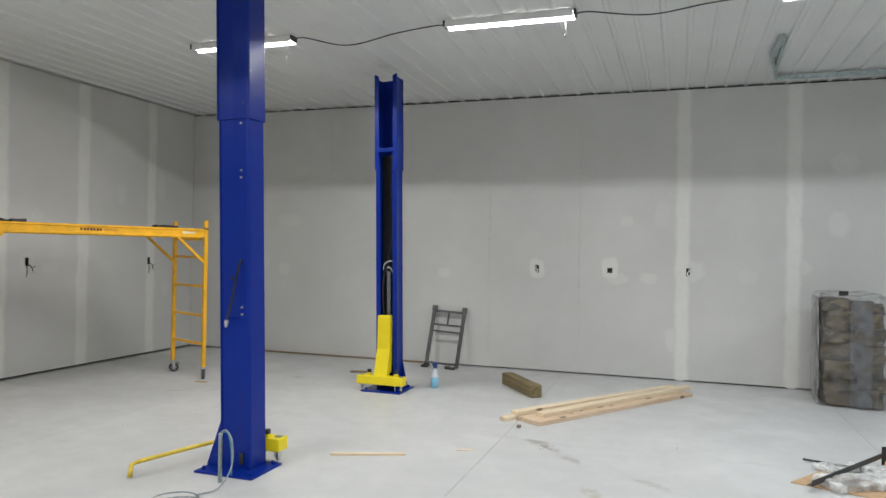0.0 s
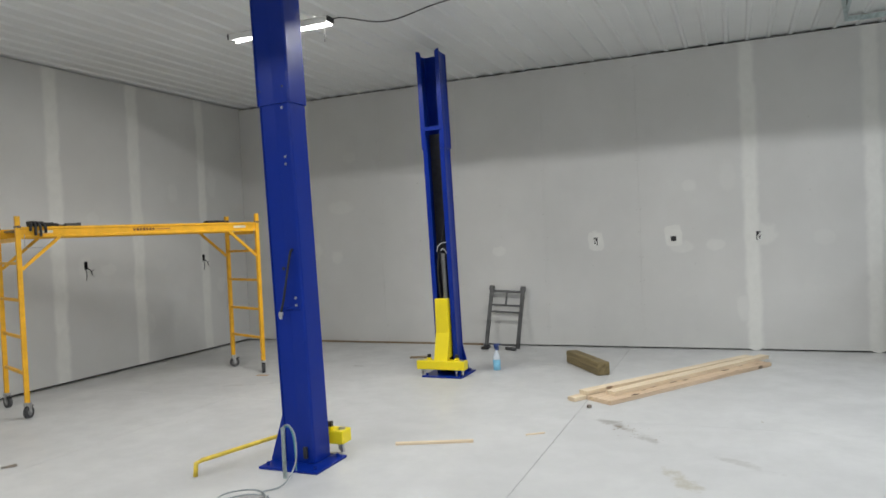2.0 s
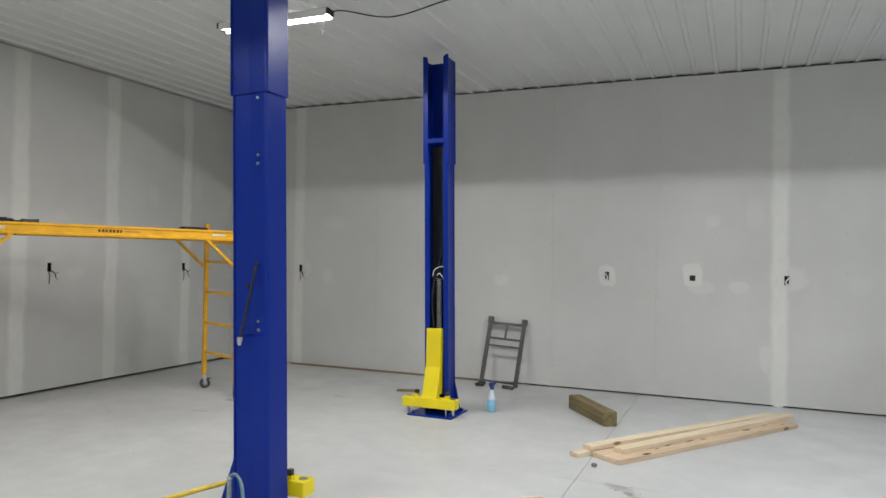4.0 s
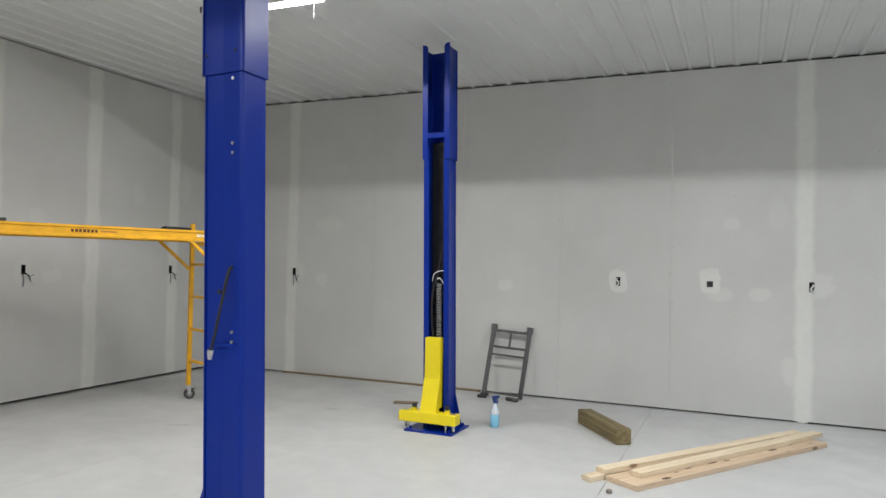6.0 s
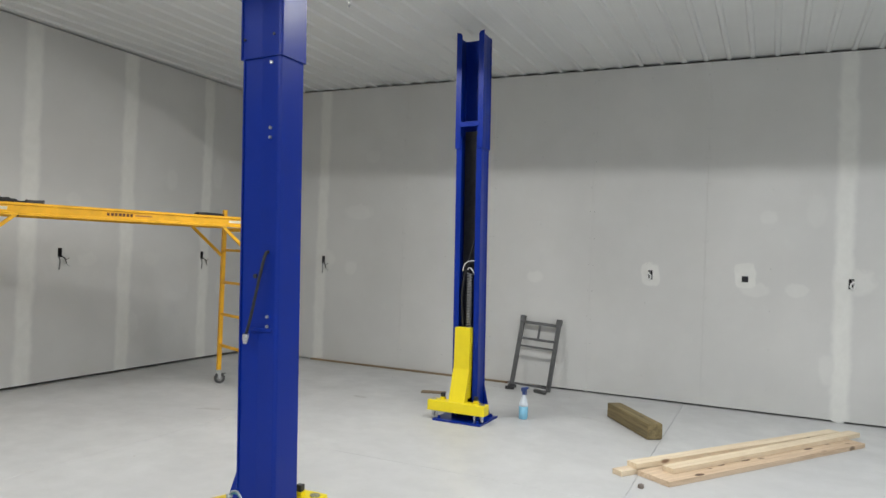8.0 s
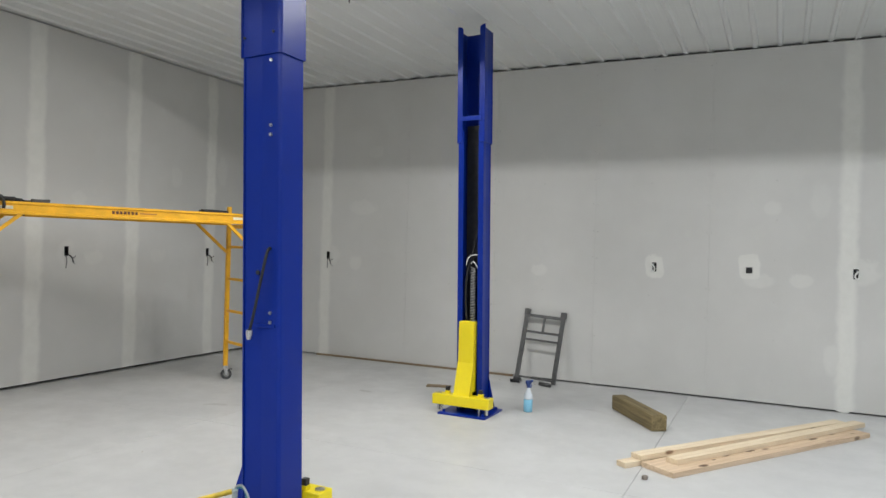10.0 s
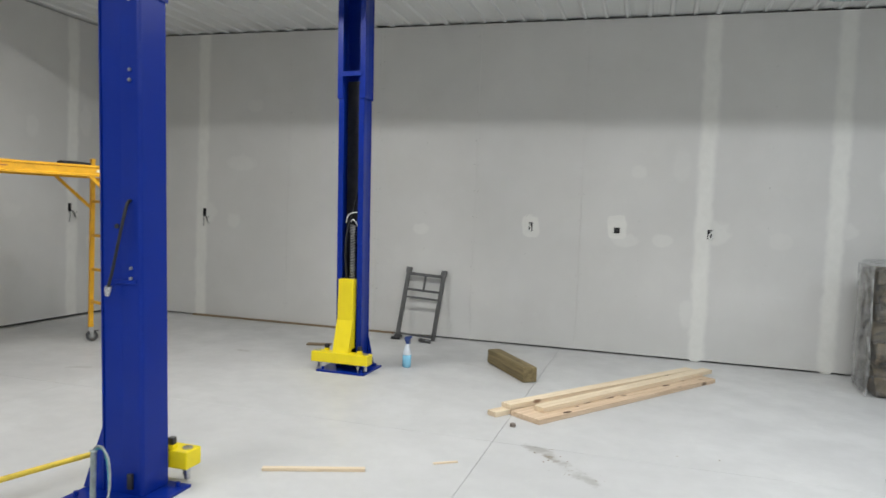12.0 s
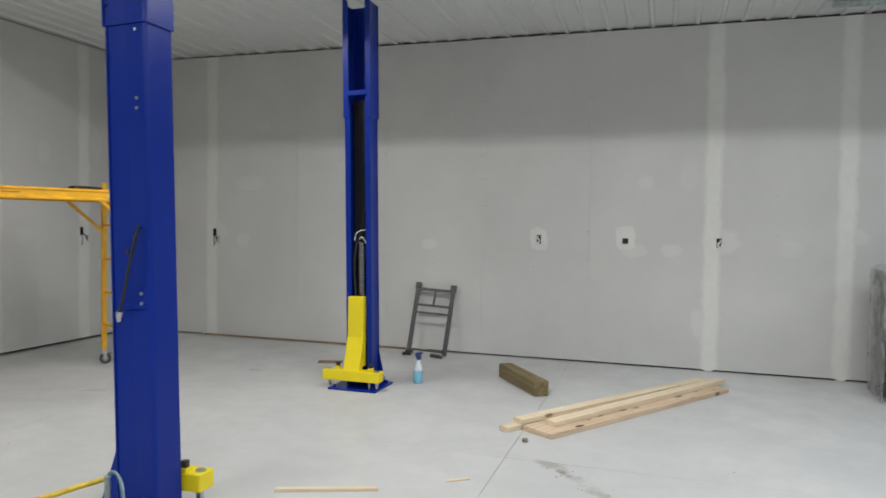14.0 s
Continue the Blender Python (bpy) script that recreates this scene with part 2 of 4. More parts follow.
def film_mat(name, haze, tint, rough=0.12, crumple=0.9):
    """Thin clear plastic film, cloudy in wrinkled patches."""
    m, nt, b = nodes_of(name)
    tc = nt.nodes.new("ShaderNodeTexCoord").outputs["Object"]
    n = noise_out(nt, 7, 6, 0.65, tc)
    fine = noise_out(nt, 26, 4, 0.6, tc)
    b.inputs["Base Color"].default_value = (*tint, 1)
    b.inputs["Roughness"].default_value = rough
    nt.links.new(smooth(nt, n, 0.38, 0.72, haze * 0.35, min(0.95, haze * 1.7)), b.inputs["Alpha"])
    bump(nt, b, math_node(nt, "ADD", n, math_node(nt, "MULTIPLY", fine, 0.4)), crumple, 0.03)
    return m


M_FILM = film_mat("stretch_wrap", 0.22, (0.30, 0.305, 0.31), 0.06, 1.0)
M_OVERLAP = film_mat("wrap_overlap", 0.34, (0.22, 0.225, 0.24), 0.08, 0.7)
M_WRAPSIDE = film_mat("wrap_layers", 0.5, (0.52, 0.52, 0.51), 0.15)
M_BAG = film_mat("packing_plastic", 0.75, (0.86, 0.86, 0.84), 0.25, 0.35)


def clear_mat(name, col, rough=0.05):
    m, nt, b = nodes_of(name)
    b.inputs["Base Color"].default_value = (*col, 1)
    b.inputs["Roughness"].default_value = rough
    b.inputs["Transmission Weight"].default_value = 0.25
    b.inputs["IOR"].default_value = 1.33
    return m


M_BLUEWATER = clear_mat("blue_cleaner", (0.30, 0.66, 0.88))
M_BOTTLE = clear_mat("cloudy_bottle", (0.80, 0.86, 0.92), 0.2)
M_NAVY = plain("navy_plastic", (0.02, 0.05, 0.20), 0.4, 0, 0.1, 20)


def bundle_mat():
    """Mottled brown, tan and charcoal packages, as printed camouflage sacking."""
    m, nt, b = nodes_of("mottled_bundles")
    tc = nt.nodes.new("ShaderNodeTexCoord").outputs["Object"]
    info = nt.nodes.new("ShaderNodeObjectInfo").outputs["Random"]
    add = nt.nodes.new("ShaderNodeVectorMath")
    comb = nt.nodes.new("ShaderNodeCombineXYZ")
    nt.links.new(math_node(nt, "MULTIPLY", info, 9.0), comb.inputs[0])
    nt.links.new(tc, add.inputs[0])
    nt.links.new(comb.outputs[0], add.inputs[1])
    mp = nt.nodes.new("ShaderNodeMapping")
    mp.inputs["Scale"].default_value = (1, 1, 1.9)
    nt.links.new(add.outputs[0], mp.inputs[0])
    n1, n2 = noise_out(nt, 5, 6, 0.65, mp.outputs[0]), noise_out(nt, 13, 5, 0.65, mp.outputs[0])
    col = mix_col(nt, smooth(nt, n1, 0.40, 0.58, 0, 1), (0.050, 0.045, 0.036), (0.13, 0.105, 0.07))
    col = mix_col(nt, smooth(nt, n2, 0.52, 0.66, 0, 0.8), col, (0.22, 0.165, 0.11))
    col = mix_col(nt, smooth(nt, n2, 0.30, 0.42, 0.8, 0), col, (0.04, 0.04, 0.042))
    nt.links.new(col, b.inputs["Base Color"])
    b.inputs["Roughness"].default_value = 0.7
    bump(nt, b, n2, 0.5, 0.02)
    return m


M_BUNDLE = bundle_mat()


# ---- building blocks ----
def part(name, bm, material, parent=None, label="", shade=False):
    me = bpy.data.meshes.new(name)
    bm.to_mesh(me)
    bm.free()
    me.materials.append(material)
    if shade:
        for p in me.polygons:
            p.use_smooth = True
    ob = new(name, me)
    if parent is not None:
        ob.parent = parent
    if label:
        ob["label"] = label
    return ob


def thing(name, m, label, category, group="", kind=""):
    ob = new(name)
    ob.matrix_world = m
    return tagged(ob, label, category, group, kind)


def bevelled(bm, amount):
    if amount:
        bmesh.ops.bevel(bm, geom=bm.edges[:], offset=amount, segments=2, affect="EDGES", profile=0.6)
    return bm


def add_box(bm, x0, x1, y0, y1, z0, z1):
    v = [bm.verts.new((x, y, z)) for z in (z0, z1) for y in (y0, y1) for x in (x0, x1)]
    for f in ((0, 2, 3, 1), (4, 5, 7, 6), (0, 1, 5, 4), (2, 6, 7, 3), (0, 4, 6, 2), (1, 3, 7, 5)):
        bm.faces.new([v[i] for i in f])


def box(x0, x1, y0, y1, z0, z1, r=0.0):
    bm = bmesh.new()
    add_box(bm, x0, x1, y0, y1, z0, z1)
    return bevelled(bm, r)


def prism(outline, axis, a, b, r=0.0):
    """A flat outline of (u, v) pushed along an axis from a to b. axis x: (y, z); y: (x, z); z: (x, y)."""
    bm = bmesh.new()
    put = {"x": lambda u, v, w: (w, u, v), "y": lambda u, v, w: (u, w, v), "z": lambda u, v, w: (u, v, w)}[axis]
    lo = [bm.verts.new(put(u, v, a)) for u, v in outline]
    hi = [bm.verts.new(put(u, v, b)) for u, v in outline]
    n = len(outline)
    bm.faces.new(lo[::-1])
    bm.faces.new(hi)
    for i in range(n):
        bm.faces.new((lo[i], lo[(i + 1) % n], hi[(i + 1) % n], hi[i]))
    bmesh.ops.recalc_face_normals(bm, faces=bm.faces[:])
    return bevelled(bm, r)


def spline(points, steps=8):
    """A smooth line through the points."""
    pts = [Vector(p) for p in points]
    out = []
    for i in range(len(pts) - 1):
        p0, p1, p2, p3 = pts[max(i - 1, 0)], pts[i], pts[i + 1], pts[min(i + 2, len(pts) - 1)]
        for k in range(steps):
            t = k / steps
            out.append(0.5 * (2 * p1 + (p2 - p0) * t + (2 * p0 - 5 * p1 + 4 * p2 - p3) * t * t + (3 * p1 - p0 - 3 * p2 + p3) * t ** 3))
    return out + [pts[-1]]


def tube(points, r, sides=10, taper=None, bm=None, square=False):
    """A round or square bar along a line of points."""
    bm = bm or bmesh.new()
    pts = [Vector(p) for p in points]
    if square:
        sides = 4
    rings, up = [], None
    for i, p in enumerate(pts):
        way = (pts[min(i + 1, len(pts) - 1)] - pts[max(i - 1, 0)]).normalized()
        if up is None:
            up = Vector((0, 0, 1)) if abs(way.z) < 0.9 else Vector((1, 0, 0))
        side = way.cross(up).normalized()
        up = side.cross(way).normalized()
        rad = (taper[i] if taper else r) * (1.414 if square else 1)
        off = math.pi / 4 if square else 0
        rings.append([bm.verts.new(p + rad * (math.cos(off + 2 * math.pi * k / sides) * side + math.sin(off + 2 * math.pi * k / sides) * up)) for k in range(sides)])
    for a, b in zip(rings, rings[1:]):
        for k in range(sides):
            bm.faces.new((a[k], a[(k + 1) % sides], b[(k + 1) % sides], b[k]))
    bm.faces.new(rings[0][::-1])
    bm.faces.new(rings[-1])
    bmesh.ops.recalc_face_normals(bm, faces=bm.faces[:])
    return bm


def turned(profile, sides=20):
    """A round body from (radius, height) pairs."""
    return tube([(0, 0, z) for r, z in profile], 1, sides, [max(r, 0.0005) for r, z in profile])


def rough_block(sx, sy, sz, cuts, amount, seed, scale=6.0, r=0.02):
    """A soft, uneven block standing on z 0."""
    bm = box(-sx / 2, sx / 2, -sy / 2, sy / 2, 0, sz, r)
    bmesh.ops.subdivide_edges(bm, edges=bm.edges[:], cuts=cuts, use_grid_fill=True)
    for v in bm.verts:
        d = noise.noise_vector(v.co * scale + Vector((seed * 3.1, seed, 0)))
        v.co += Vector((d.x, d.y, d.z * 0.5 if v.co.z > 0.02 else 0)) * amount
    return bm


# ---- setting ----
def slab_floor():
    base = part("floor", box(LEFT - 0.4, RIGHT + 0.4, REAR - 0.4, BACK + 0.4, -0.15, -0.012), M_DARK)
    tagged(base, "pale trowelled concrete floor with saw-cut joints", "floor", kind="structure")
    xs = (LEFT - 0.4, -4.95, -1.453, 1.53, 4.5, RIGHT + 0.4)
    ys = (REAR - 0.4, -10.2, -6.8, -3.46, BACK + 0.4)
    g = 0.0014
    for i in range(5):
        for j in range(4):
            a, b, lo, hi = xs[i] + g, xs[i + 1] - g, ys[j] + g, ys[j + 1] - g
            part("concrete_slab", prism(((a, lo), (b, lo), (b, hi), (a, hi)), "z", -0.012, 0.0, 0.0012), M_FLOOR, base)


def sheet_bm(u0, u1, z0, z1, holes):
    """A sheet of drywall in the x-z plane, 13 mm thick, with rectangular holes, none above another."""
    bm = bmesh.new()
    at = u0
    for hu, hz, w, h in sorted(holes):
        add_box(bm, at, hu - w / 2, 0, 0.013, z0, z1)
        add_box(bm, hu - w / 2, hu + w / 2, 0, 0.013, z0, hz - h / 2)
        add_box(bm, hu - w / 2, hu + w / 2, 0, 0.013, hz + h / 2, z1)
        at = hu + w / 2
    add_box(bm, at, u1, 0, 0.013, z0, z1)
    return bm


BOX_Z = 1.37
BACK_HOLES = ((-6.17, BOX_Z, 0.046, 0.10), (-1.848, BOX_Z, 0.046, 0.10), (-0.892, BOX_Z, 0.062, 0.062), (0.068, BOX_Z, 0.046, 0.10))
LEFT_HOLES = ((0.968, BOX_Z, 0.046, 0.10), (2.99, BOX_Z, 0.046, 0.10), (5.0, BOX_Z, 0.046, 0.10))


def drywall(name, label, m, edges, holes, material, top=3.66, taped=(), foot=0.018):
    """edges run along the wall's own x; its room side faces its own -y."""
    wall = part(name, box(edges[0] - 0.3, edges[-1] + 0.3, 0.09, 0.25, 0, CEIL + 0.2), M_DARK)
    wall.matrix_world = m
    tagged(wall, label, "wall", kind="structure")
    for a, b in zip(edges, edges[1:]):
        ga, gb = (0.0 if e in taped else 0.0006 for e in (a, b))
        part("drywall_sheet", sheet_bm(a + ga, b - gb, foot, top, [h for h in holes if a < h[0] < b]), material, wall)
    return wall


slab_floor()
back = drywall("wall_back", "grey drywall with taped off-white seams, unpainted", pose(0, 0, 0),
               (LEFT, -6.21, -4.95, -3.73, -2.51, -1.287, 0.0, 1.26, 2.5, 3.74, 4.98, RIGHT), BACK_HOLES, M_BACK, 3.671, [e for e, _ in BACK_TAPED])
left = drywall("wall_left", "grey drywall with taped off-white seams and patched screws", pose(LEFT, 0, 0, 0, 0, 90),
               (REAR, -12.0, -10.8, -9.56, -8.3, -7.08, -5.84, -4.6, -3.35, -2.17, -0.93, 0.0), tuple((-u, z, w, h) for u, z, w, h in LEFT_HOLES), M_LEFT, 3.685, [e for e, _ in LEFT_TAPED], 0.028)
drywall("wall_right", "grey unpainted drywall", pose(RIGHT, 0, 0, 0, 0, -90), tuple(i * 1.2727 for i in range(12)), (), M_OTHER, 3.685)
drywall("wall_rear", "grey unpainted drywall", pose(0, REAR, 0, 0, 0, 180), tuple(-RIGHT + i * 1.302 for i in range(11)), (), M_OTHER)


def screw_rows():
    """Screw heads in rows on the back wall's untaped studs."""
    bm = bmesh.new()
    rng = random.Random(5)
    for x in (-4.95, -3.73, -2.51, -1.287, -4.34, -3.12, -1.9, -0.65, 0.63, 1.88):
        seam = x in (-4.95, -3.73, -2.51, -1.287)
        z = 0.25
        while z < 3.6:
            for dx in ((-0.022, 0.022) if seam else (0.0,)):
                cx, cz, r = x + dx + rng.uniform(-0.006, 0.006), z + rng.uniform(-0.02, 0.02), rng.uniform(0.003, 0.005)
                ring = [bm.verts.new((cx + r * math.cos(k), -0.0012, cz + r * math.sin(k))) for k in (0.0, 1.05, 2.09, 3.14, 4.19, 5.24)]
                low = [bm.verts.new((v.co.x, 0.002, v.co.z)) for v in ring]
                bm.faces.new(ring)
                for k in range(6):
                    bm.faces.new((ring[k], low[k], low[(k + 1) % 6], ring[(k + 1) % 6]))
            z += 0.41 if not seam else 0.30
    ob = part("screw_heads", bm, M_SCREW, back)
    ob["kind"] = "stuff"


screw_rows()
for seam, half in BACK_TAPED[:4]:
    part("joint_compound", prism(((seam - 0.07, 0.02), (seam - 0.05, 0.006), (seam - 0.01, 0.0), (seam + 0.035, 0.004), (seam + 0.055, 0.02)), "y", -0.003, 0.012), M_BACK, back)
for seam in (-4.95, -2.51):
    part("joint_compound", prism(((seam - 0.02, 0.02), (seam, 0.0), (seam + 0.018, 0.02)), "y", -0.002, 0.012), M_BACK, back)


def ribbed_ceiling():
    """White steel liner panel whose ribs run towards the back wall."""
    bm = bmesh.new()
    pitch, half, drop = 0.2286, 0.019, 0.019
    x, pts = LEFT - 0.1, []
    while x < RIGHT + 0.3:
        pts += [(x - half - 0.012, CEIL), (x - half + 0.004, CEIL - drop), (x + half - 0.004, CEIL - drop), (x + half + 0.012, CEIL)]
        for k in (1, 2):
            c = x + pitch * k / 3
            pts += [(c - 0.013, CEIL), (c - 0.007, CEIL - 0.0012), (c + 0.007, CEIL - 0.0012), (c + 0.013, CEIL)]
        x += pitch
    a = [bm.verts.new((u, REAR - 0.3, v)) for u, v in pts]
    b = [bm.verts.new((u, BACK + 0.088, v)) for u, v in pts]
    for i in range(len(pts) - 1):
        bm.faces.new((a[i], b[i], b[i + 1], a[i + 1]))
    top = [bm.verts.new((u, y, CEIL + 0.12)) for u, y in ((pts[0][0], REAR - 0.3), (pts[-1][0], REAR - 0.3), (pts[-1][0], BACK + 0.088), (pts[0][0], BACK + 0.088))]
    bm.faces.new(top)
    bmesh.ops.recalc_face_normals(bm, faces=bm.faces[:])
    tagged(part("ceiling", bm, M_CEIL), "white ribbed steel liner panel ceiling", "ceiling", kind="structure")


ribbed_ceiling()
sill = part("trim", box(-6.3, -3.45, -0.034, -0.004, 0.0, 0.022, 0.003), M_SILL)
tagged(sill, "brown wooden strip at the wall's foot", "trim", kind="structure")


def electrical_box(m, wires, square=False, curl=1):
    w, h = (0.062, 0.062) if square else (0.046, 0.10)
    t = thing("electrical_box", m, "open electrical box in drywall cutout with loose wires" if wires else "open electrical box in patched drywall cutout", "electrical box", "wall boxes")
    bm = bmesh.new()
    for x0, x1, z0, z1 in ((-w / 2, -w / 2 + 0.004, -h / 2, h / 2), (w / 2 - 0.004, w / 2, -h / 2, h / 2), (-w / 2, w / 2, -h / 2, -h / 2 + 0.004), (-w / 2, w / 2, h / 2 - 0.004, h / 2)):
        add_box(bm, x0, x1, -0.003, 0.06, z0, z1)
    add_box(bm, -w / 2, w / 2, 0.056, 0.06, -h / 2, h / 2)
    part("casing", bm, M_INK, t)
    if wires == 1:
        loop = [(0.0, 0.045, 0.035), (-0.008 * curl, -0.006, 0.022), (0.012 * curl, -0.014, 0.0), (0.016 * curl, -0.012, -0.03), (-0.006 * curl, -0.008, -0.05), (-0.018 * curl, -0.006, -0.02), (-0.012 * curl, 0.02, 0.01)]
        part("wire", tube(spline([(x - 0.010 * curl, y, z) for x, y, z in loop]), 0.0085, 8), M_WHITE, t, "white sheathed cable", True)
    elif wires:
        part("wire", tube(spline([(0.0, 0.04, -0.02), (0.03, -0.015, -0.045), (0.05, -0.03, -0.075), (0.062, -0.028, -0.115)]), 0.006, 6), M_INK, t, "", True)
        part("wire", tube(spline([(0.042, -0.024, -0.072), (0.07, -0.03, -0.066), (0.095, -0.026, -0.05)]), 0.0035, 6), M_INK, t, "", True)
        part("wire", tube(spline([(0.055, -0.028, -0.10), (0.075, -0.03, -0.13), (0.10, -0.02, -0.14)]), 0.003, 6), M_COIL, t, "", True)
        # this grey strand is the shadow smear below the box, put in as shape
        part("wire", tube(spline([(-0.005, 0.03, -0.03), (-0.004, -0.012, -0.07), (0.0, -0.012, -0.12), (-0.006, -0.01, -0.18)]), 0.006, 6), M_COIL, t, "grey strand in place of the shadow below the box", True)
    if square:
        part("receptacle", turned([(0.024, 0), (0.027, 0.01), (0.02, 0.014)]), M_INK, t).matrix_local = pose(0, 0.012, 0, 90)
    return t


electrical_box(pose(-6.17, 0, BOX_Z), 2)
electrical_box(pose(-1.848, 0, BOX_Z), 1)
electrical_box(pose(-0.892, 0, BOX_Z), 0, True)
electrical_box(pose(0.068, 0, BOX_Z), 1, False, -1)
for y in (-0.968, -2.99, -5.0):
    electrical_box(pose(LEFT, y, BOX_Z, 0, 0, 90), 3)


# ---- ceiling lights ----
def strip_light():
    """Four-foot LED strip; its own x runs along the tube, z 0 is the ceiling ribs."""
    t = thing("strip_light", pose(0, 0, 0), "lit white four-foot LED strip light under the ceiling", "light", "ceiling strip lights")
    part("housing", prism(((-0.045, -0.012), (0.045, -0.012), (0.034, 0.0), (-0.034, 0.0)), "x", 0.01, 1.19), M_WHITE, t)
    part("diffuser", prism(((-0.045, -0.013), (-0.043, -0.038), (-0.026, -0.046), (0.026, -0.046), (0.043, -0.038), (0.045, -0.013)), "x", 0.022, 1.178), M_GLOW, t, "glowing white diffuser")
    for sy in (-1, 1):
        part("side_lip", prism(((sy * 0.048, -0.002), (sy * 0.050, -0.002), (sy * 0.056, -0.0686), (sy * 0.054, -0.0686)), "x", 0.022, 1.178), M_WHITE, t, "white reflector lip")
    for x in (0.0, 1.178):
        part("end_cap", box(x, x + 0.022, -0.054, 0.054, -0.056, -0.002, 0.006), M_INK, t, "black end cap")
    chain = spline([(1.10, 0.03, -0.05), (1.102, 0.03, -0.12), (1.098, 0.032, -0.19)], 5)
    part("pull_chain", tube(chain, 0.0022, 5), M_GREY, t)
    part("pull_knob", turned([(0.002, 0), (0.006, 0.01), (0.006, 0.028), (0.003, 0.036)], 8), M_GREY, t).matrix_local = pose(1.098, 0.032, -0.225)
    return t


LAMP_Z = CEIL - 0.019
first = strip_light()
first.matrix_world = pose(LAMP_STARTS[0], LAMP_ROWS[0], LAMP_Z)
for y in LAMP_ROWS:
    for x in LAMP_STARTS:
        if (x, y) != (LAMP_STARTS[0], LAMP_ROWS[0]):
            copy_thing(first, pose(x, y, LAMP_Z))
        data = bpy.data.lights.new("led_light", "AREA")
        data.shape, data.size, data.size_y = "RECTANGLE", 1.14, 0.009
        # the column at x 3.45 is unseen, added for light from the right
        data.energy = LAMP_WATTS if x < 3 else LAMP_WATTS * 0.8
        # lamps to the right are tinted blue in place of daylight from there
        data.color = (0.983, 0.985, 0.968) if x < 0.5 else (0.90, 0.95, 1.0) if x < 2 else (0.80, 0.90, 1.0)
        new("led_light", data).matrix_world = pose(x + 0.6, y, LAMP_Z - 0.050)


def cord(x0, x1, y, sag):
    pts = spline([(x0, y, -0.035), (x0 + 0.12, y, -0.03), ((x0 + x1) / 2 - 0.2, y + 0.01, -0.045 - sag), ((x0 + x1) / 2 + 0.3, y, -0.02 - sag * 0.5), (x1 - 0.1, y, -0.028), (x1, y, -0.035)])
    ob = part("light_cord", tube([p + Vector((0, 0, LAMP_Z)) for p in pts], 0.006, 6), M_INK, None, "", True)
    tagged(ob, "black cord linking two ceiling strip lights", "cord", "light cords")


for i, sag in ((0, 0.09), (1, 0.05), (2, 0.06)):
    cord(LAMP_STARTS[i] + 1.2, LAMP_STARTS[i + 1], LAMP_ROWS[0], sag)


def door_track():
    t = thing("ceiling_track", pose(0, 0, 0), "galvanised steel track and hanger below the ceiling", "track")
    z = CEIL - 0.03
    part("rail", prism(((-0.49, z - 0.055), (-0.485, z - 0.055), (-0.485, z - 0.005), (-0.42, z - 0.005), (-0.42, z), (-0.49, z)), "x", 0.99, 4.6), M_GALV, t)
    part("hanger", tube([(0.85, -2.05, z - 0.01), (0.83, -1.45, z - 0.012)], 0.026, 4, square=True), M_GALV, t)
    part("brace", tube([(0.88, -1.95, z - 0.014), (0.95, -0.72, z - 0.016)], 0.016, 4, square=True), M_GALV, t)
    part("strap", tube([(0.83, -1.45, z - 0.014), (0.99, -0.45, z - 0.02)], 0.018, 4, square=True), M_GALV, t)


door_track()


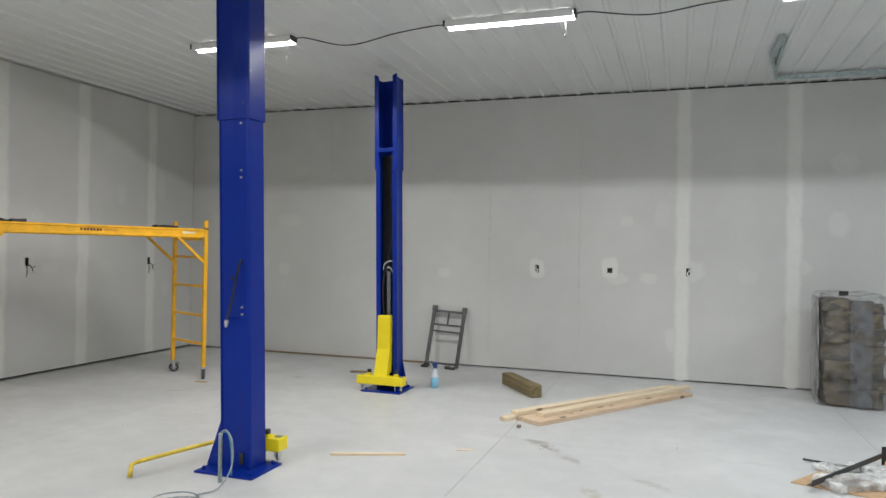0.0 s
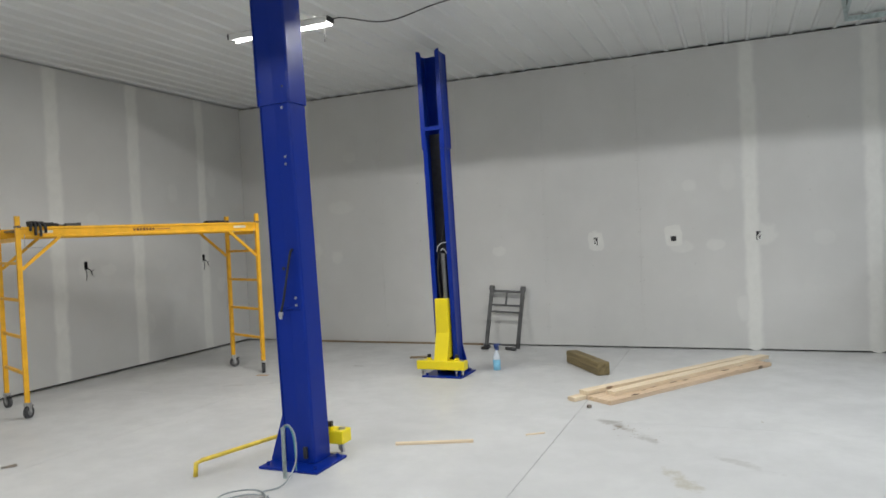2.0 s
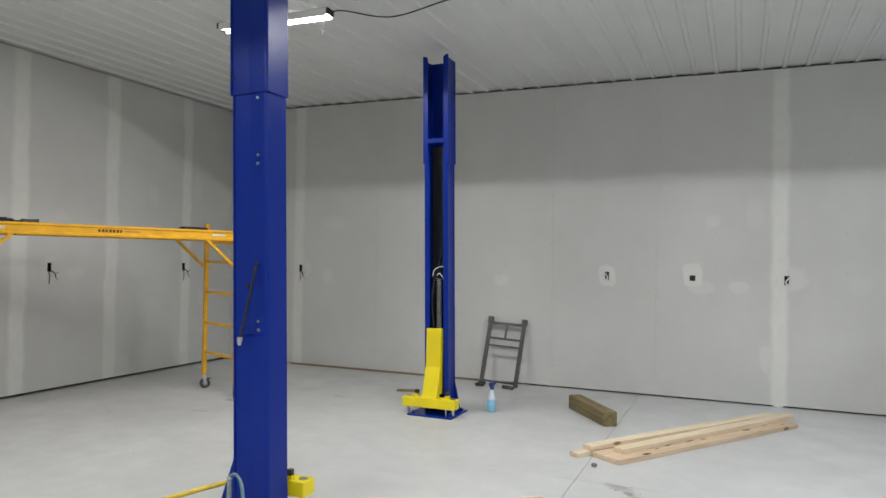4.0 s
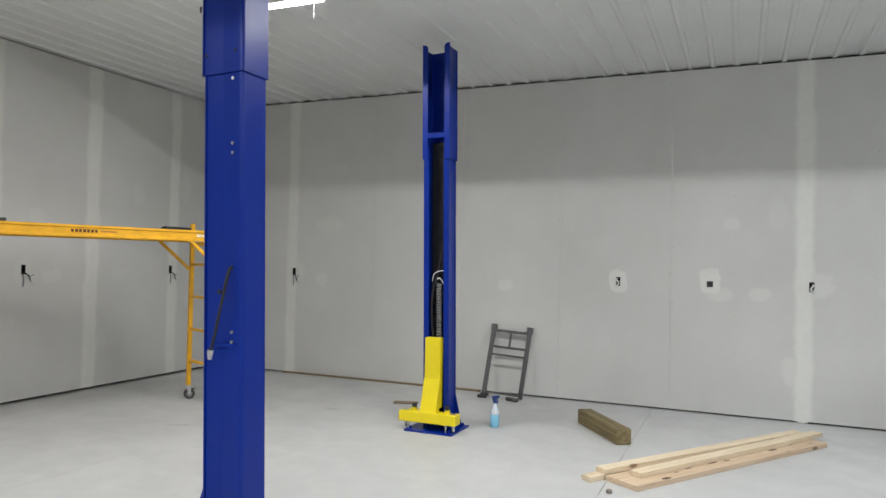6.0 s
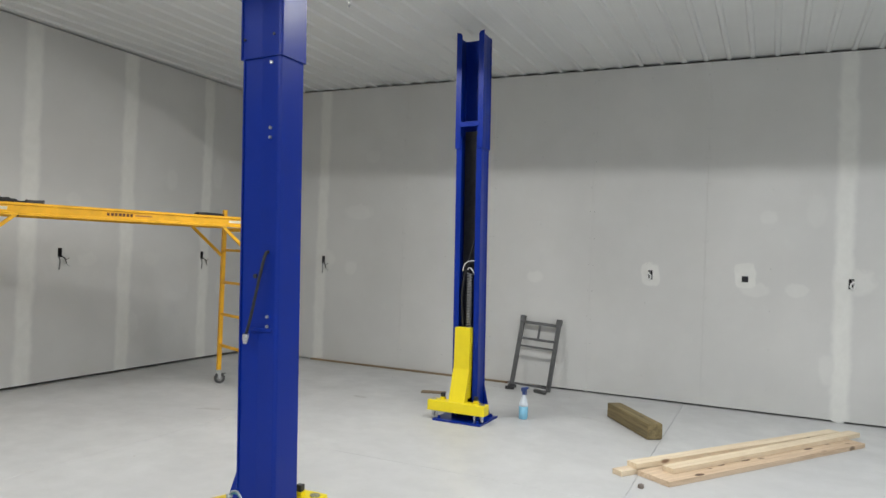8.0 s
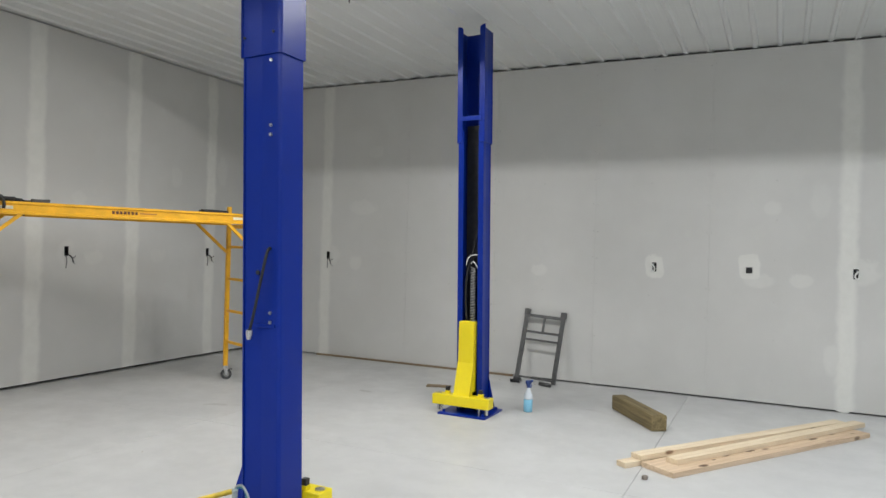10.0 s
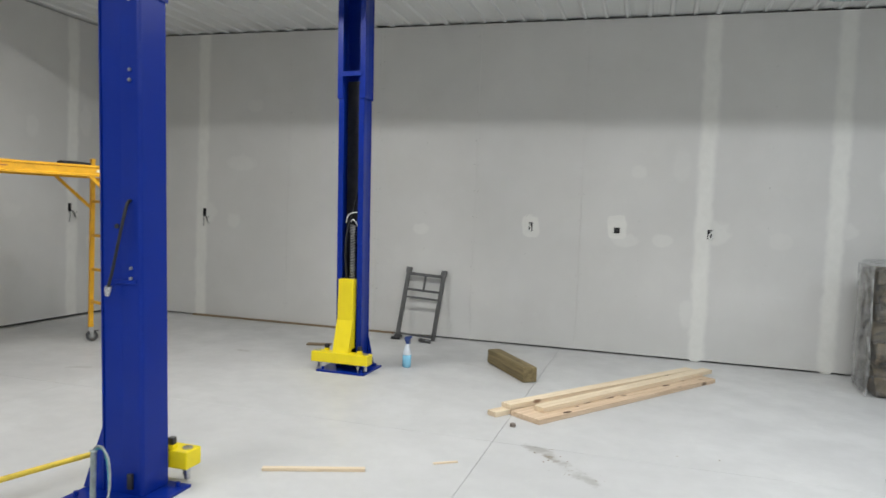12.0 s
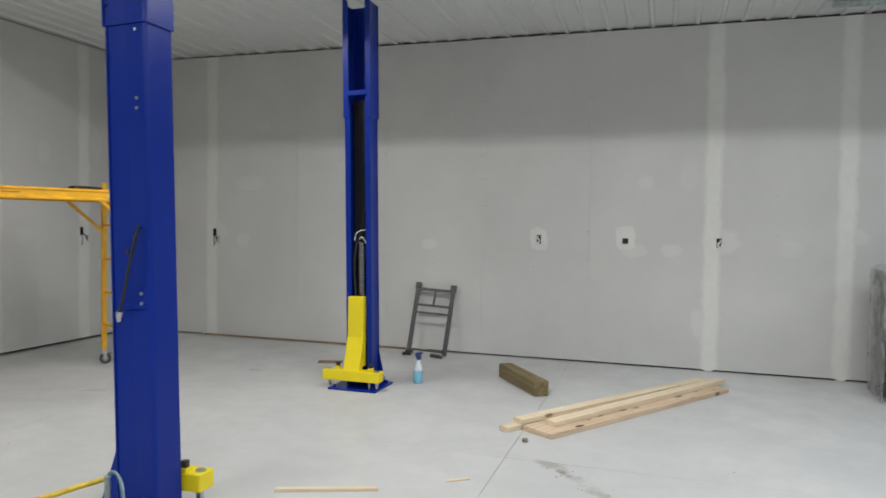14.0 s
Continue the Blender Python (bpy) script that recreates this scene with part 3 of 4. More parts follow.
# ---- two-post lift ----
def lift_column(m, label, near, lean, slide=0.0):
    """Steel channel column. Its own -y side is open; the back is at +y."""
    t = thing("lift_column", m, label, "car lift", "lift columns")
    w, d, s, lip = 0.127, 0.095, 0.008, 0.052

    def channel(w, d, r=0.018):
        arc = [(r * (1 - math.sin(k * 0.3927)), r * (1 - math.cos(k * 0.3927))) for k in range(5)]
        left_arc = [(-w + a, d - b) for a, b in arc]
        right_arc = [(w - a, d - b) for a, b in reversed(arc)]
        return [*right_arc, (w, -d), (w - lip, -d), (w - lip, -d + s), (w - s, -d + s), (w - s, d - r), (w - r, d - s), (-w + r, d - s), (-w + s, d - r), (-w + s, -d + s), (-w + lip, -d + s), (-w + lip, -d), (-w, -d), *left_arc[::-1]][::1]

    W, D = w + 0.010, d + 0.010

    def outline(w, d):
        c = channel(w, d)
        return c[:len(c) - 5] + [(-w + a, d - b) for a, b in [(0.018 * (1 - math.sin(k * 0.3927)), 0.018 * (1 - math.cos(k * 0.3927))) for k in range(4, -1, -1)]]

    part("post", prism(outline(w, d), "z", 0.016, 2.62), M_BLUE, t)
    part("extension", prism(outline(W, D), "z", 2.50, 3.555), M_BLUE, t)
    for sx in (-1, 1):
        part("top_ear", prism(((sx * W, 3.555), (sx * (W - lip), 3.555), (sx * (W - lip + 0.012), 3.575), (sx * W, 3.585)), "y", -D, -D + s), M_BLUE, t)
        if sx > 0:
            reach, flush = (0.115, 0.003) if near else (0.065, 0.02)
            part("gusset", prism(((sx * (w - 0.004), 0.017), (sx * (w + reach), 0.017), (sx * (w - 0.004), 0.36 if near else 0.31)), "y", d - flush - 0.012, d - flush, 0.001), M_BLUE, t)
    part("crossbar", box(-W + 0.03, W - 0.03, -D - 0.006, -D + 0.0, 2.70, 2.745, 0.002), M_BLUE, t)
    y0, y1 = (-0.14, 0.245) if near else (-0.285, 0.15)
    part("base_plate", box(-0.235, 0.235, y0, y1, 0.0, 0.016, 0.003), M_BLUE, t)
    for bx in (-0.19, 0.19):
        for by in (y0 + 0.05, y1 - 0.05):
            part("anchor_bolt", tube([(bx, by, 0.016), (bx, by, 0.04)], 0.012, 6), M_BLUE, t)
    for z in (2.468, 2.13, 2.08, 1.158, 1.108):
        part("bolt_head", tube([(-0.068, d - 0.002, z), (-0.068, d + 0.007, z)], 0.009, 8), M_STEEL, t, "bright bolt head")
    for bx, z in ((0.10, 2.60), (-0.09, 2.61)):
        part("bolt_head", tube([(bx, D - 0.002, z), (bx, D + 0.006, z)], 0.007, 6), M_INK, t)
    # black backing added so the channel's shaded inside stays dark
    part("inner_cover", box(-0.10, 0.10, 0.045, 0.074, 0.02, 2.68, 0.003), M_INK, t, "black backing that darkens the channel's shaded inside")
    part("cylinder", turned([(0.03, 0.1), (0.03, 1.18), (0.022, 1.19), (0.022, 1.34)], 16), M_INK, t, "black hydraulic cylinder", True).matrix_basis = pose(-0.01, 0.03, 0)
    turns = [(0.021 * math.cos(k * 0.7) + 0.012, -0.05 + 0.021 * math.sin(k * 0.7), 0.80 + k * 0.0028) for k in range(195)]
    part("coiled_hose", tube(turns, 0.0065, 6), M_COIL, t, "grey coiled hose", True)
    part("black_hose", tube(spline([(-0.045, -0.05, 0.80), (-0.06, -0.06, 1.1), (-0.045, -0.05, 1.3), (-0.02, -0.02, 1.42), (0.03, 0.02, 1.7), (0.05, 0.05, 2.0)]), 0.011, 8), M_BLACK, t, "", True)
    for pts in ([(-0.055, -0.06, 1.365), (-0.03, -0.075, 1.425), (0.015, -0.08, 1.455), (0.07, -0.07, 1.46)], [(-0.005, -0.06, 1.375), (0.02, -0.08, 1.395), (0.05, -0.085, 1.375), (0.07, -0.07, 1.33)]):
        part("cable_loop", tube(spline(pts), 0.0045, 6), M_WHITE, t, "white cable loop", True)
    part("pipe_stub", tube([(-0.085, -0.09, 0.78), (-0.085, -0.09, 0.90)], 0.004, 6), M_STEEL, t)
    # carriage with its swivel bar
    low = 0.010 if near else 0.0
    c = part("carriage", box(-0.076, 0.076, -0.085 if near else -0.145, -0.03 if near else -0.065, 0.20, 0.845, 0.004), M_YELLOW, t, "yellow painted carriage")
    for sx in () if near else (-1, 1):
        part("brace_cheek", prism(((-0.145, 0.47), (-0.215, 0.20), (-0.215, 0.14), (-0.14, 0.14)), "x", sx * 0.07 - 0.005, sx * 0.07 + 0.005, 0.001), M_YELLOW, c)
    half = 0.214 if near else 0.28
    part("brace_plate", prism(((-0.082, 0.22), (-0.18, 0.17), (-0.174, 0.158), (-0.08, 0.204)) if near else ((-0.144, 0.472), (-0.228, 0.172), (-0.222, 0.170), (-0.138, 0.466)), "x", -0.078, 0.078), M_YELLOW, c)
    part("swivel_bar", box(-half, half, -0.25, -0.125, 0.08 + low, 0.175 + low, 0.008), M_YELLOW, c, "yellow swivel bar")
    for sx in (-1, 1):
        part("pin", tube([(sx * (half - 0.042), -0.19, 0.022 if not near else 0.0185), (sx * (half - 0.042), -0.19, 0.08 + low)], 0.017, 12), M_STEEL, c, "bare steel pin")
        part("pin_disc", tube([(sx * (half - 0.042), -0.19, 0.175 + low), (sx * (half - 0.042), -0.19, 0.181 + low)], 0.028, 18), M_STEEL, c, "bare steel pin head")
        part("boss", box(sx * (half - 0.115) - 0.022, sx * (half - 0.115) + 0.022, -0.175, -0.135, 0.175 + low, 0.198 + low, 0.004), M_YELLOW, c)
        part("release_knob", box(sx * (half - 0.115) - 0.018, sx * (half - 0.115) + 0.018, -0.172, -0.138, 0.198 + low, 0.236 + low, 0.005), M_INK, c, "black release knob")
        part("foot_bolt", tube([(sx * (half - 0.095), -0.235, 0.016), (sx * (half - 0.095), -0.235, 0.08 + low)], 0.008, 8), M_STEEL, c, "bare steel bolt")
    if near:
        h = part("hose", tube(spline([(-0.065, d - 0.01, 1.49), (-0.062, d + 0.02, 1.47), (-0.035, d + 0.045, 1.30), (0.0, d + 0.05, 1.15), (0.03, d + 0.045, 1.07)]), 0.008, 10), M_BLACK, t, "black rubber hose end", True)
        part("fitting", tube([(0.03, d + 0.045, 1.07), (0.034, d + 0.044, 1.05), (0.038, d + 0.043, 1.02)], 0.016, 8, (0.017, 0.017, 0.010)), M_STEEL, h, "bright hose fitting")
        part("grommet", tube([(0.015, d - 0.002, 1.365), (0.015, d + 0.004, 1.365)], 0.012, 10), M_INK, t)
        part("latch_plate", box(-0.10, 0.03, d, d + 0.006, 1.08, 1.10, 0.002), M_BLUE, t)
        part("slot_cover", box(-0.075, -0.045, d, d + 0.02, 0.05, 0.13, 0.006), M_INK, t, "black service slot")
    # the post stands a little out of plumb on its level base plate
    if not near:
        c.matrix_basis = pose(slide, 0, 0)
    for ob in t.children:
        if ob != c and not ob.name.startswith(("base_plate", "anchor_bolt", "gusset")):
            ob.matrix_basis = pose(0, 0, 0, 0, lean, 0) @ ob.matrix_basis
    return t


lift_column(pose(-3.157, -1.900, 0, 0, 0, 0), "blue steel lift column open in front, yellow carriage lowered", False, -1.25, -0.028)
lift_column(pose(-3.006, -4.966, 0, 0, 0, 180), "blue steel lift column seen from its closed back, hose hanging", True, 1.67)


def yellow_bar():
    t = thing("lift_arm_rod", pose(0, 0, 0), "yellow bent steel rod lying on the concrete floor", "rod")
    pts = [(-3.30, -4.70, 0.115), (-3.42, -5.0, 0.105), (-3.555, -5.40, 0.095), (-3.57, -5.445, 0.085), (-3.572, -5.455, 0.0)]
    part("rod", tube(pts, 0.016, 8), M_OLDYELLOW, t, "", True)


yellow_bar()


def conduit():
    t = thing("floor_conduit", pose(-2.948, -5.315, 0), "grey conduit stub rising from floor with looped cables", "conduit")
    part("pipe", turned([(0.014, 0), (0.014, 0.32), (0.016, 0.321), (0.016, 0.332)], 12), M_GALV, t, "", True)
    loop = [(0, 0, 0.32), (0.01, 0, 0.345), (0.05, 0.0, 0.35), (0.10, -0.01, 0.28), (0.115, -0.04, 0.12), (0.10, -0.16, 0.02), (0.03, -0.28, 0.012)]
    coil = [(0.03 + 0.02 * math.sin(a * 0.7) + (0.15 + 0.008 * math.sin(2.3 * a)) * math.cos(a + 0.5), -0.47 + (0.145 + 0.008 * math.cos(1.7 * a)) * math.sin(a + 0.5), 0.010 + 0.0035 * a) for a in [k * 0.5 for k in range(1, 26)]]
    part("cable", tube(spline(loop + coil, 4), 0.0055, 7), M_HOSE, t, "grey coiled cable", True)
    loop2 = [(0, 0.004, 0.32), (0.015, 0.006, 0.338), (0.055, 0.006, 0.33), (0.085, 0.0, 0.24), (0.09, 0.0, 0.10), (0.07, 0.03, 0.05)]
    part("cable", tube(spline(loop2, 6), 0.005, 7), M_TEAL, t, "teal cable", True)


conduit()


# ---- rolling scaffold ----
def scaffold():
    """Its own x runs along the length, y across."""
    t = thing("scaffold", pose(-6.22, -3.31, 0, 0, 0, 68.0), "yellow steel rolling scaffold with deck rails on casters", "scaffold")
    L, B = 1.25, 0.36
    for sx in (-1, 1):
        for sy in (-1, 1):
            x, y = sx * L, sy * B
            p = part("post", box(x - 0.021, x + 0.021, y - 0.021, y + 0.021, 0.15, 1.90, 0.004), M_SCAFF, t)
            part("cap", box(x - 0.024, x + 0.024, y - 0.024, y + 0.024, 1.79, 1.81, 0.002), M_GREY, p)
            c = part("caster", tube([(0.012, -0.016, 0.058), (0.012, 0.016, 0.058)], 0.058, 20), M_TYRE, t, "dark rubber caster")
            part("fork", box(-0.024, 0.03, -0.026, 0.026, 0.122, 0.15, 0.003), M_STEEL, c)
            for k in (-1, 1):
                part("fork_leg", prism(((-0.02, 0.13), (0.028, 0.13), (0.022, 0.05), (0.004, 0.05)), "y", k * 0.021, k * 0.026), M_STEEL, c)
            part("hub", tube([(0.012, -0.019, 0.058), (0.012, 0.019, 0.058)], 0.03, 14), M_COIL, c)
            part("brake_pedal", box(0.03, 0.075, -0.014, 0.014, 0.105, 0.113, 0.002), M_INK, c)
            c.matrix_local = pose(x, y, 0, 0, 0, {(-1, -1): 40, (-1, 1): -75, (1, -1): 55, (1, 1): -20}[sx, sy])
            part("brace", tube([(x - sx * 0.02, y, 1.40), (x - sx * 0.36, y, 1.70)], 0.014, square=True), M_SCAFF, t)
        for z in (0.42, 0.76, 1.11, 1.46):
            part("rung", box(sx * L - 0.014, sx * L + 0.014, -B + 0.02, B - 0.02, z - 0.014, z + 0.014, 0.003), M_SCAFF, t)
        part("end_bar", box(sx * L - 0.016, sx * L + 0.016, -B + 0.02, B - 0.02, 1.66, 1.70, 0.003), M_SCAFF, t)
    for sy in (-1, 1):
        y = sy * B
        prof = ((y - 0.018, 1.695), (y + 0.018, 1.695), (y + 0.018, 1.715), (y + 0.008, 1.72), (y + 0.008, 1.775), (y + 0.018, 1.78), (y + 0.018, 1.80), (y - 0.018, 1.80), (y - 0.018, 1.78), (y - 0.008, 1.775), (y - 0.008, 1.72), (y - 0.018, 1.715))
        r = part("side_rail", prism(prof, "x", -L + 0.022, L - 0.022), M_SCAFF, t, "yellow deck side rail")
        face = y + sy * -0.0095 if sy > 0 else y - 0.0095
        for x0, x1, mat in (*((-0.19 + 0.033 * k, -0.169 + 0.033 * k + 0.003 * (k % 2), M_RED) for k in range(7)), (0.05, 0.2, M_RUST), (-1.08, -0.95, M_DECAL), (0.95, 1.10, M_DECAL)):
            h = 0.006 if mat == M_RUST else 0.013
            part("printed_mark", box(x0, x1, y - 0.0095, y - 0.0075, 1.749 - h, 1.749 + h), mat, r)
    part("deck", box(-L + 0.05, L - 0.05, -B + 0.03, B - 0.03, 1.765, 1.783, 0.002), M_SILL, t, "plywood deck")
    for sx in (-1, 1):
        part("latch", tube([(sx * (L - 0.05), -B - 0.02, 1.72), (sx * (L - 0.05), -B - 0.02, 1.60), (sx * (L - 0.22), -B - 0.02, 1.60)], 0.004, 6), M_STEEL, t)
    return t


scaffold()
SC = pose(-6.22, -3.31, 0, 0, 0, 68.0)


def heap(name, m, sx, sy, sz, mat, label, category, seed):
    ob = part(name, rough_block(sx, sy, sz, 4, min(sx, sy, sz) * 0.35, seed, 14.0, min(sx, sy, sz) * 0.2), mat, None, "", True)
    ob.matrix_world = m
    return tagged(ob, label, category)


def glove(m):
    t = thing("work_glove", m, "crumpled black work glove draped over the scaffold rail", "glove")
    part("palm", rough_block(0.13, 0.12, 0.05, 4, 0.014, 3, 14.0, 0.015), M_BLACK, t, "", True)
    part("cuff", rough_block(0.10, 0.11, 0.035, 4, 0.012, 6, 14.0, 0.010), M_BLACK, t, "", True).matrix_local = pose(0.10, 0.01, 0.002, 0, 0, 12)
    for k, (x, drop) in enumerate(((-0.05, 0.045), (-0.02, 0.085), (0.012, 0.10), (0.042, 0.065))):
        pts = spline([(x, -0.04, 0.028), (x - 0.005, -0.085, 0.024), (x + 0.012 * k - 0.02, -0.112, -0.01), (x + 0.012 * k - 0.02, -0.116, -drop)], 5)
        part("finger", tube(pts, 0.0125, 8), M_BLACK, t, "", True)
    part("patch", box(-0.05, 0.0, -0.03, 0.03, 0.048, 0.053, 0.002), M_LABEL, t, "pale grey patch")


glove(SC @ pose(-1.08, -0.285, 1.802))
glove(SC @ pose(-0.93, -0.20, 1.785, 0, 0, 25))
heap("hand_tool", SC @ pose(-0.72, -0.2, 1.795), 0.14, 0.07, 0.04, M_GREY, "small grey hand tool on the scaffold deck", "tool", 5)
heap("strap_bundle", SC @ pose(0.82, -0.2, 1.795), 0.26, 0.12, 0.035, M_BLACK, "black strap bundle lying on the scaffold deck", "strap", 8)


# ---- leaning steel frame ----
def tube_rack():
    """Built upright in its own x-z plane and tipped back and sideways against the wall."""
    lean = math.degrees(math.atan2(0.235, 0.80))
    t = thing("metal_rack", pose(-3.09, -0.285, 0.018, -lean, 3.0, 0), "grey steel tube rack leaning askew against the drywall", "rack")
    H = 0.83
    for sx in (-1, 1):
        part("side_tube", box(sx * 0.218 - 0.024, sx * 0.218 + 0.024, -0.017, 0.017, 0, H, 0.004), M_GREY, t)
        part("sleeve", box(sx * 0.218 - 0.032, sx * 0.218 + 0.032, -0.024, 0.024, H - 0.07, H, 0.005), M_GREY, t)
    for z, r in ((0.755, 0.016), (0.565, 0.013), (0.475, 0.011), (0.035, 0.012)):
        part("cross_tube", box(-0.197, 0.197, -r, r, z - r, z + r, 0.003), M_GREY, t)
    part("short_tube", box(-0.012, 0.012, -0.012, 0.012, 0.575, 0.742, 0.003), M_GREY, t)
    part("foot_pad", box(-0.245, -0.165, -0.04, 0.03, -0.012, 0.02, 0.008), M_INK, t)


tube_rack()


def small_tube(x, y, ang, length, r, mat, label):
    ob = part("pipe_piece", tube([(-length / 2, 0, r), (length / 2, 0, r)], r, 12), mat, None, "", True)
    ob.matrix_world = pose(x, y, 0, 0, 0, ang)
    return tagged(ob, label, "pipe")


small_tube(-2.93, -0.40, -20, 0.15, 0.022, M_GREY, "short grey steel tube on the floor by the frame")
small_tube(-3.30, -0.36, 10, 0.10, 0.02, M_INK, "short black tube on the floor by the frame")


def spray_bottle():
    t = thing("spray_bottle", pose(-2.705, -1.648, 0, 0, 0, 75), "clear spray bottle half full of blue cleaner", "bottle")
    part("liquid", turned([(0.037, 0.0), (0.042, 0.006), (0.042, 0.118), (0.03, 0.119)]), M_BLUEWATER, t, "blue liquid", True)
    part("bottle", turned([(0.041, 0.1195), (0.042, 0.12), (0.042, 0.13), (0.040, 0.15), (0.020, 0.205), (0.016, 0.215), (0.016, 0.23)]), M_BOTTLE, t, "cloudy clear bottle", True)
    part("collar", turned([(0.018, 0.225), (0.018, 0.25), (0.012, 0.252)], 14), M_NAVY, t)
    part("spray_head", prism(((-0.025, 0.25), (0.012, 0.25), (0.03, 0.268), (0.062, 0.272), (0.062, 0.29), (-0.03, 0.295), (-0.04, 0.28)), "y", -0.012, 0.012, 0.004), M_NAVY, t, "navy trigger head")
    part("trigger", tube(spline([(0.03, 0, 0.27), (0.045, 0, 0.245), (0.04, 0, 0.215)], 4), 0.005, 6), M_NAVY, t)


spray_bottle()


# ---- timber ----
def plank(name, start, ang, z, length, width, thick, mat, label, group):
    bm = box(0, length, -width / 2, width / 2, 0, thick, 0.003)
    ob = part(name, bm, mat)
    ob.matrix_world = pose(start[0], start[1], z, 0, 0, ang)
    return tagged(ob, label, "lumber", group)


plank("pine_plank", (-1.341, -2.898), 56.2, 0.0, 2.42, 0.286, 0.038, M_ROUGHPINE, "wide knotty pale pine plank lying on the concrete", "lumber pile")
plank("pine_board", (-1.588, -2.897), 56.2, 0.0, 2.44, 0.089, 0.038, M_PINE, "pale pine board lying on the concrete", "lumber pile")
plank("pine_board", (-1.505, -2.78), 55.0, 0.038, 2.46, 0.10, 0.038, M_PINE, "pale pine board lying on top of the pile", "lumber pile")
plank("pine_board", (-1.262, -2.76), 57.0, 0.038, 2.44, 0.10, 0.038, M_PINE, "pale pine board lying on top of the pile", "lumber pile")


def knot_holes():
    """Dark knots on the wide plank, in its own length and width."""
    wide = [o for o in scene.objects if o.name.startswith("pine_plank")][0]
    for x, y, a, b in ((0.33, -0.122, 0.045, 0.019), (0.68, -0.032, 0.034, 0.012), (0.97, -0.034, 0.05, 0.011), (1.76, -0.041, 0.055, 0.014), (0.52, -0.06, 0.02, 0.007)):
        bm = prism([(x + a * math.cos(k * 0.6283) * (1 + 0.2 * math.sin(3 * k)), y + b * math.sin(k * 0.6283)) for k in range(10)], "z", 0.0375, 0.0392)
        part("knot", bm, M_BARK, wide)


M_BARK = plain("bark", (0.12, 0.07, 0.04), 0.9, 0, 0.4, 30)
knot_holes()

post = part("timber_post", box(-0.425, 0.425, -0.07, 0.07, 0, 0.14, 0.018), M_TREATED)
post.matrix_world = pose(-1.74, -1.40, 0, 0, 0, -54.7)
tagged(post, "short weathered brown square timber post on the concrete", "timber")


def stick(x0, y0, x1, y1, w, h, mat, label):
    length = math.hypot(x1 - x0, y1 - y0)
    ob = part("wood_strip", box(0, length, -w / 2, w / 2, 0, h, 0.002), mat)
    ob.matrix_world = pose(x0, y0, 0, 0, 0, math.degrees(math.atan2(y1 - y0, x1 - x0)))
    return tagged(ob, label, "wood strip", "offcuts")


stick(-2.56, -4.475, -2.02, -4.265, 0.036, 0.018, M_PINE, "thin pale pine strip lying on the floor")
stick(-1.69, -4.01, -1.565, -3.925, 0.016, 0.010, M_PINE, "small pale wood splinter on the floor")
stick(-4.05, -1.10, -3.80, -1.02, 0.11, 0.012, M_SILL, "brown wood offcut lying near the lift column")
stick(-5.40, -2.44, -5.26, -2.42, 0.05, 0.006, M_CARD, "small tan wood offcut beside the scaffold")
M_NUT = plain("dull_nut", (0.24, 0.20, 0.17), 0.6, 0.2, 0.3, 40)
nut = part("steel_nut", turned([(0.018, 0.0), (0.022, 0.004), (0.022, 0.022), (0.017, 0.026)], 6), M_NUT)
nut.matrix_world = pose(-1.390, -3.09, 0)
tagged(nut, "loose grey steel nut on the concrete", "nut")


# ---- wrapped stack ----
def wrapped_stack():
    t = thing("wrapped_stack", pose(1.745, -0.60, 0, 0, 0, -4), "stack of mottled brown packages in clear stretch wrap", "stack")
    rng = random.Random(9)
    for sx in (-1, 1):
        z, k = 0.008, 0
        while z < 1.06:
            h = min(rng.uniform(0.11, 0.24), 1.16 - z)
            b = part("package", rough_block(0.295, 0.67, h * 1.12, 6, 0.045, k * 2 + sx + 11, 7.0, 0.03), M_BUNDLE, t, "mottled brown package", True)
            b.matrix_local = pose(sx * 0.145 + rng.uniform(-0.015, 0.015), rng.uniform(-0.02, 0.02), z, 0, 0, rng.uniform(-3, 3))
            z, k = z + h, k + 1
    bm = box(-0.318, 0.318, -0.36, 0.36, 0.004, 1.19, 0.04)
    bmesh.ops.subdivide_edges(bm, edges=bm.edges[:], cuts=14, use_grid_fill=True)
    for v in bm.verts:
        if v.co.z > 0.03:
            d = noise.noise_vector(Vector((v.co.x * 5, v.co.y * 5, v.co.z * 11)))
            top = max(0.0, v.co.z - 1.1)
            v.co += d * (0.024 + top * 0.35)
    part("stretch_wrap", bm, M_FILM, t, "wrinkled clear stretch wrap", True)
    part("strap_clip", box(-0.12, -0.03, -0.1, -0.06, 1.175, 1.225, 0.004), M_INK, t, "black strap clip")
    bm = box(-0.045, 0.16, -0.392, -0.386, 0.02, 1.14, 0.001)
    bmesh.ops.subdivide_edges(bm, edges=bm.edges[:], cuts=12, use_grid_fill=True)
    for v in bm.verts:
        v.co += noise.noise_vector(v.co * 8) * 0.012
    side = box(-0.345, -0.335, -0.37, 0.33, 0.015, 1.17, 0.002)
    bmesh.ops.subdivide_edges(side, edges=side.edges[:], cuts=12, use_grid_fill=True)
    for v in side.verts:
        v.co += noise.noise_vector(v.co * 6) * Vector((0.012, 0.012, 0.0 if v.co.z < 0.05 else 0.01))
    part("wrap_side", side, M_WRAPSIDE, t, "cloudy layers of stretch wrap", True)
    part("wrap_overlap", bm, M_OVERLAP, t, "hazy overlap of stretch wrap", True)


wrapped_stack()


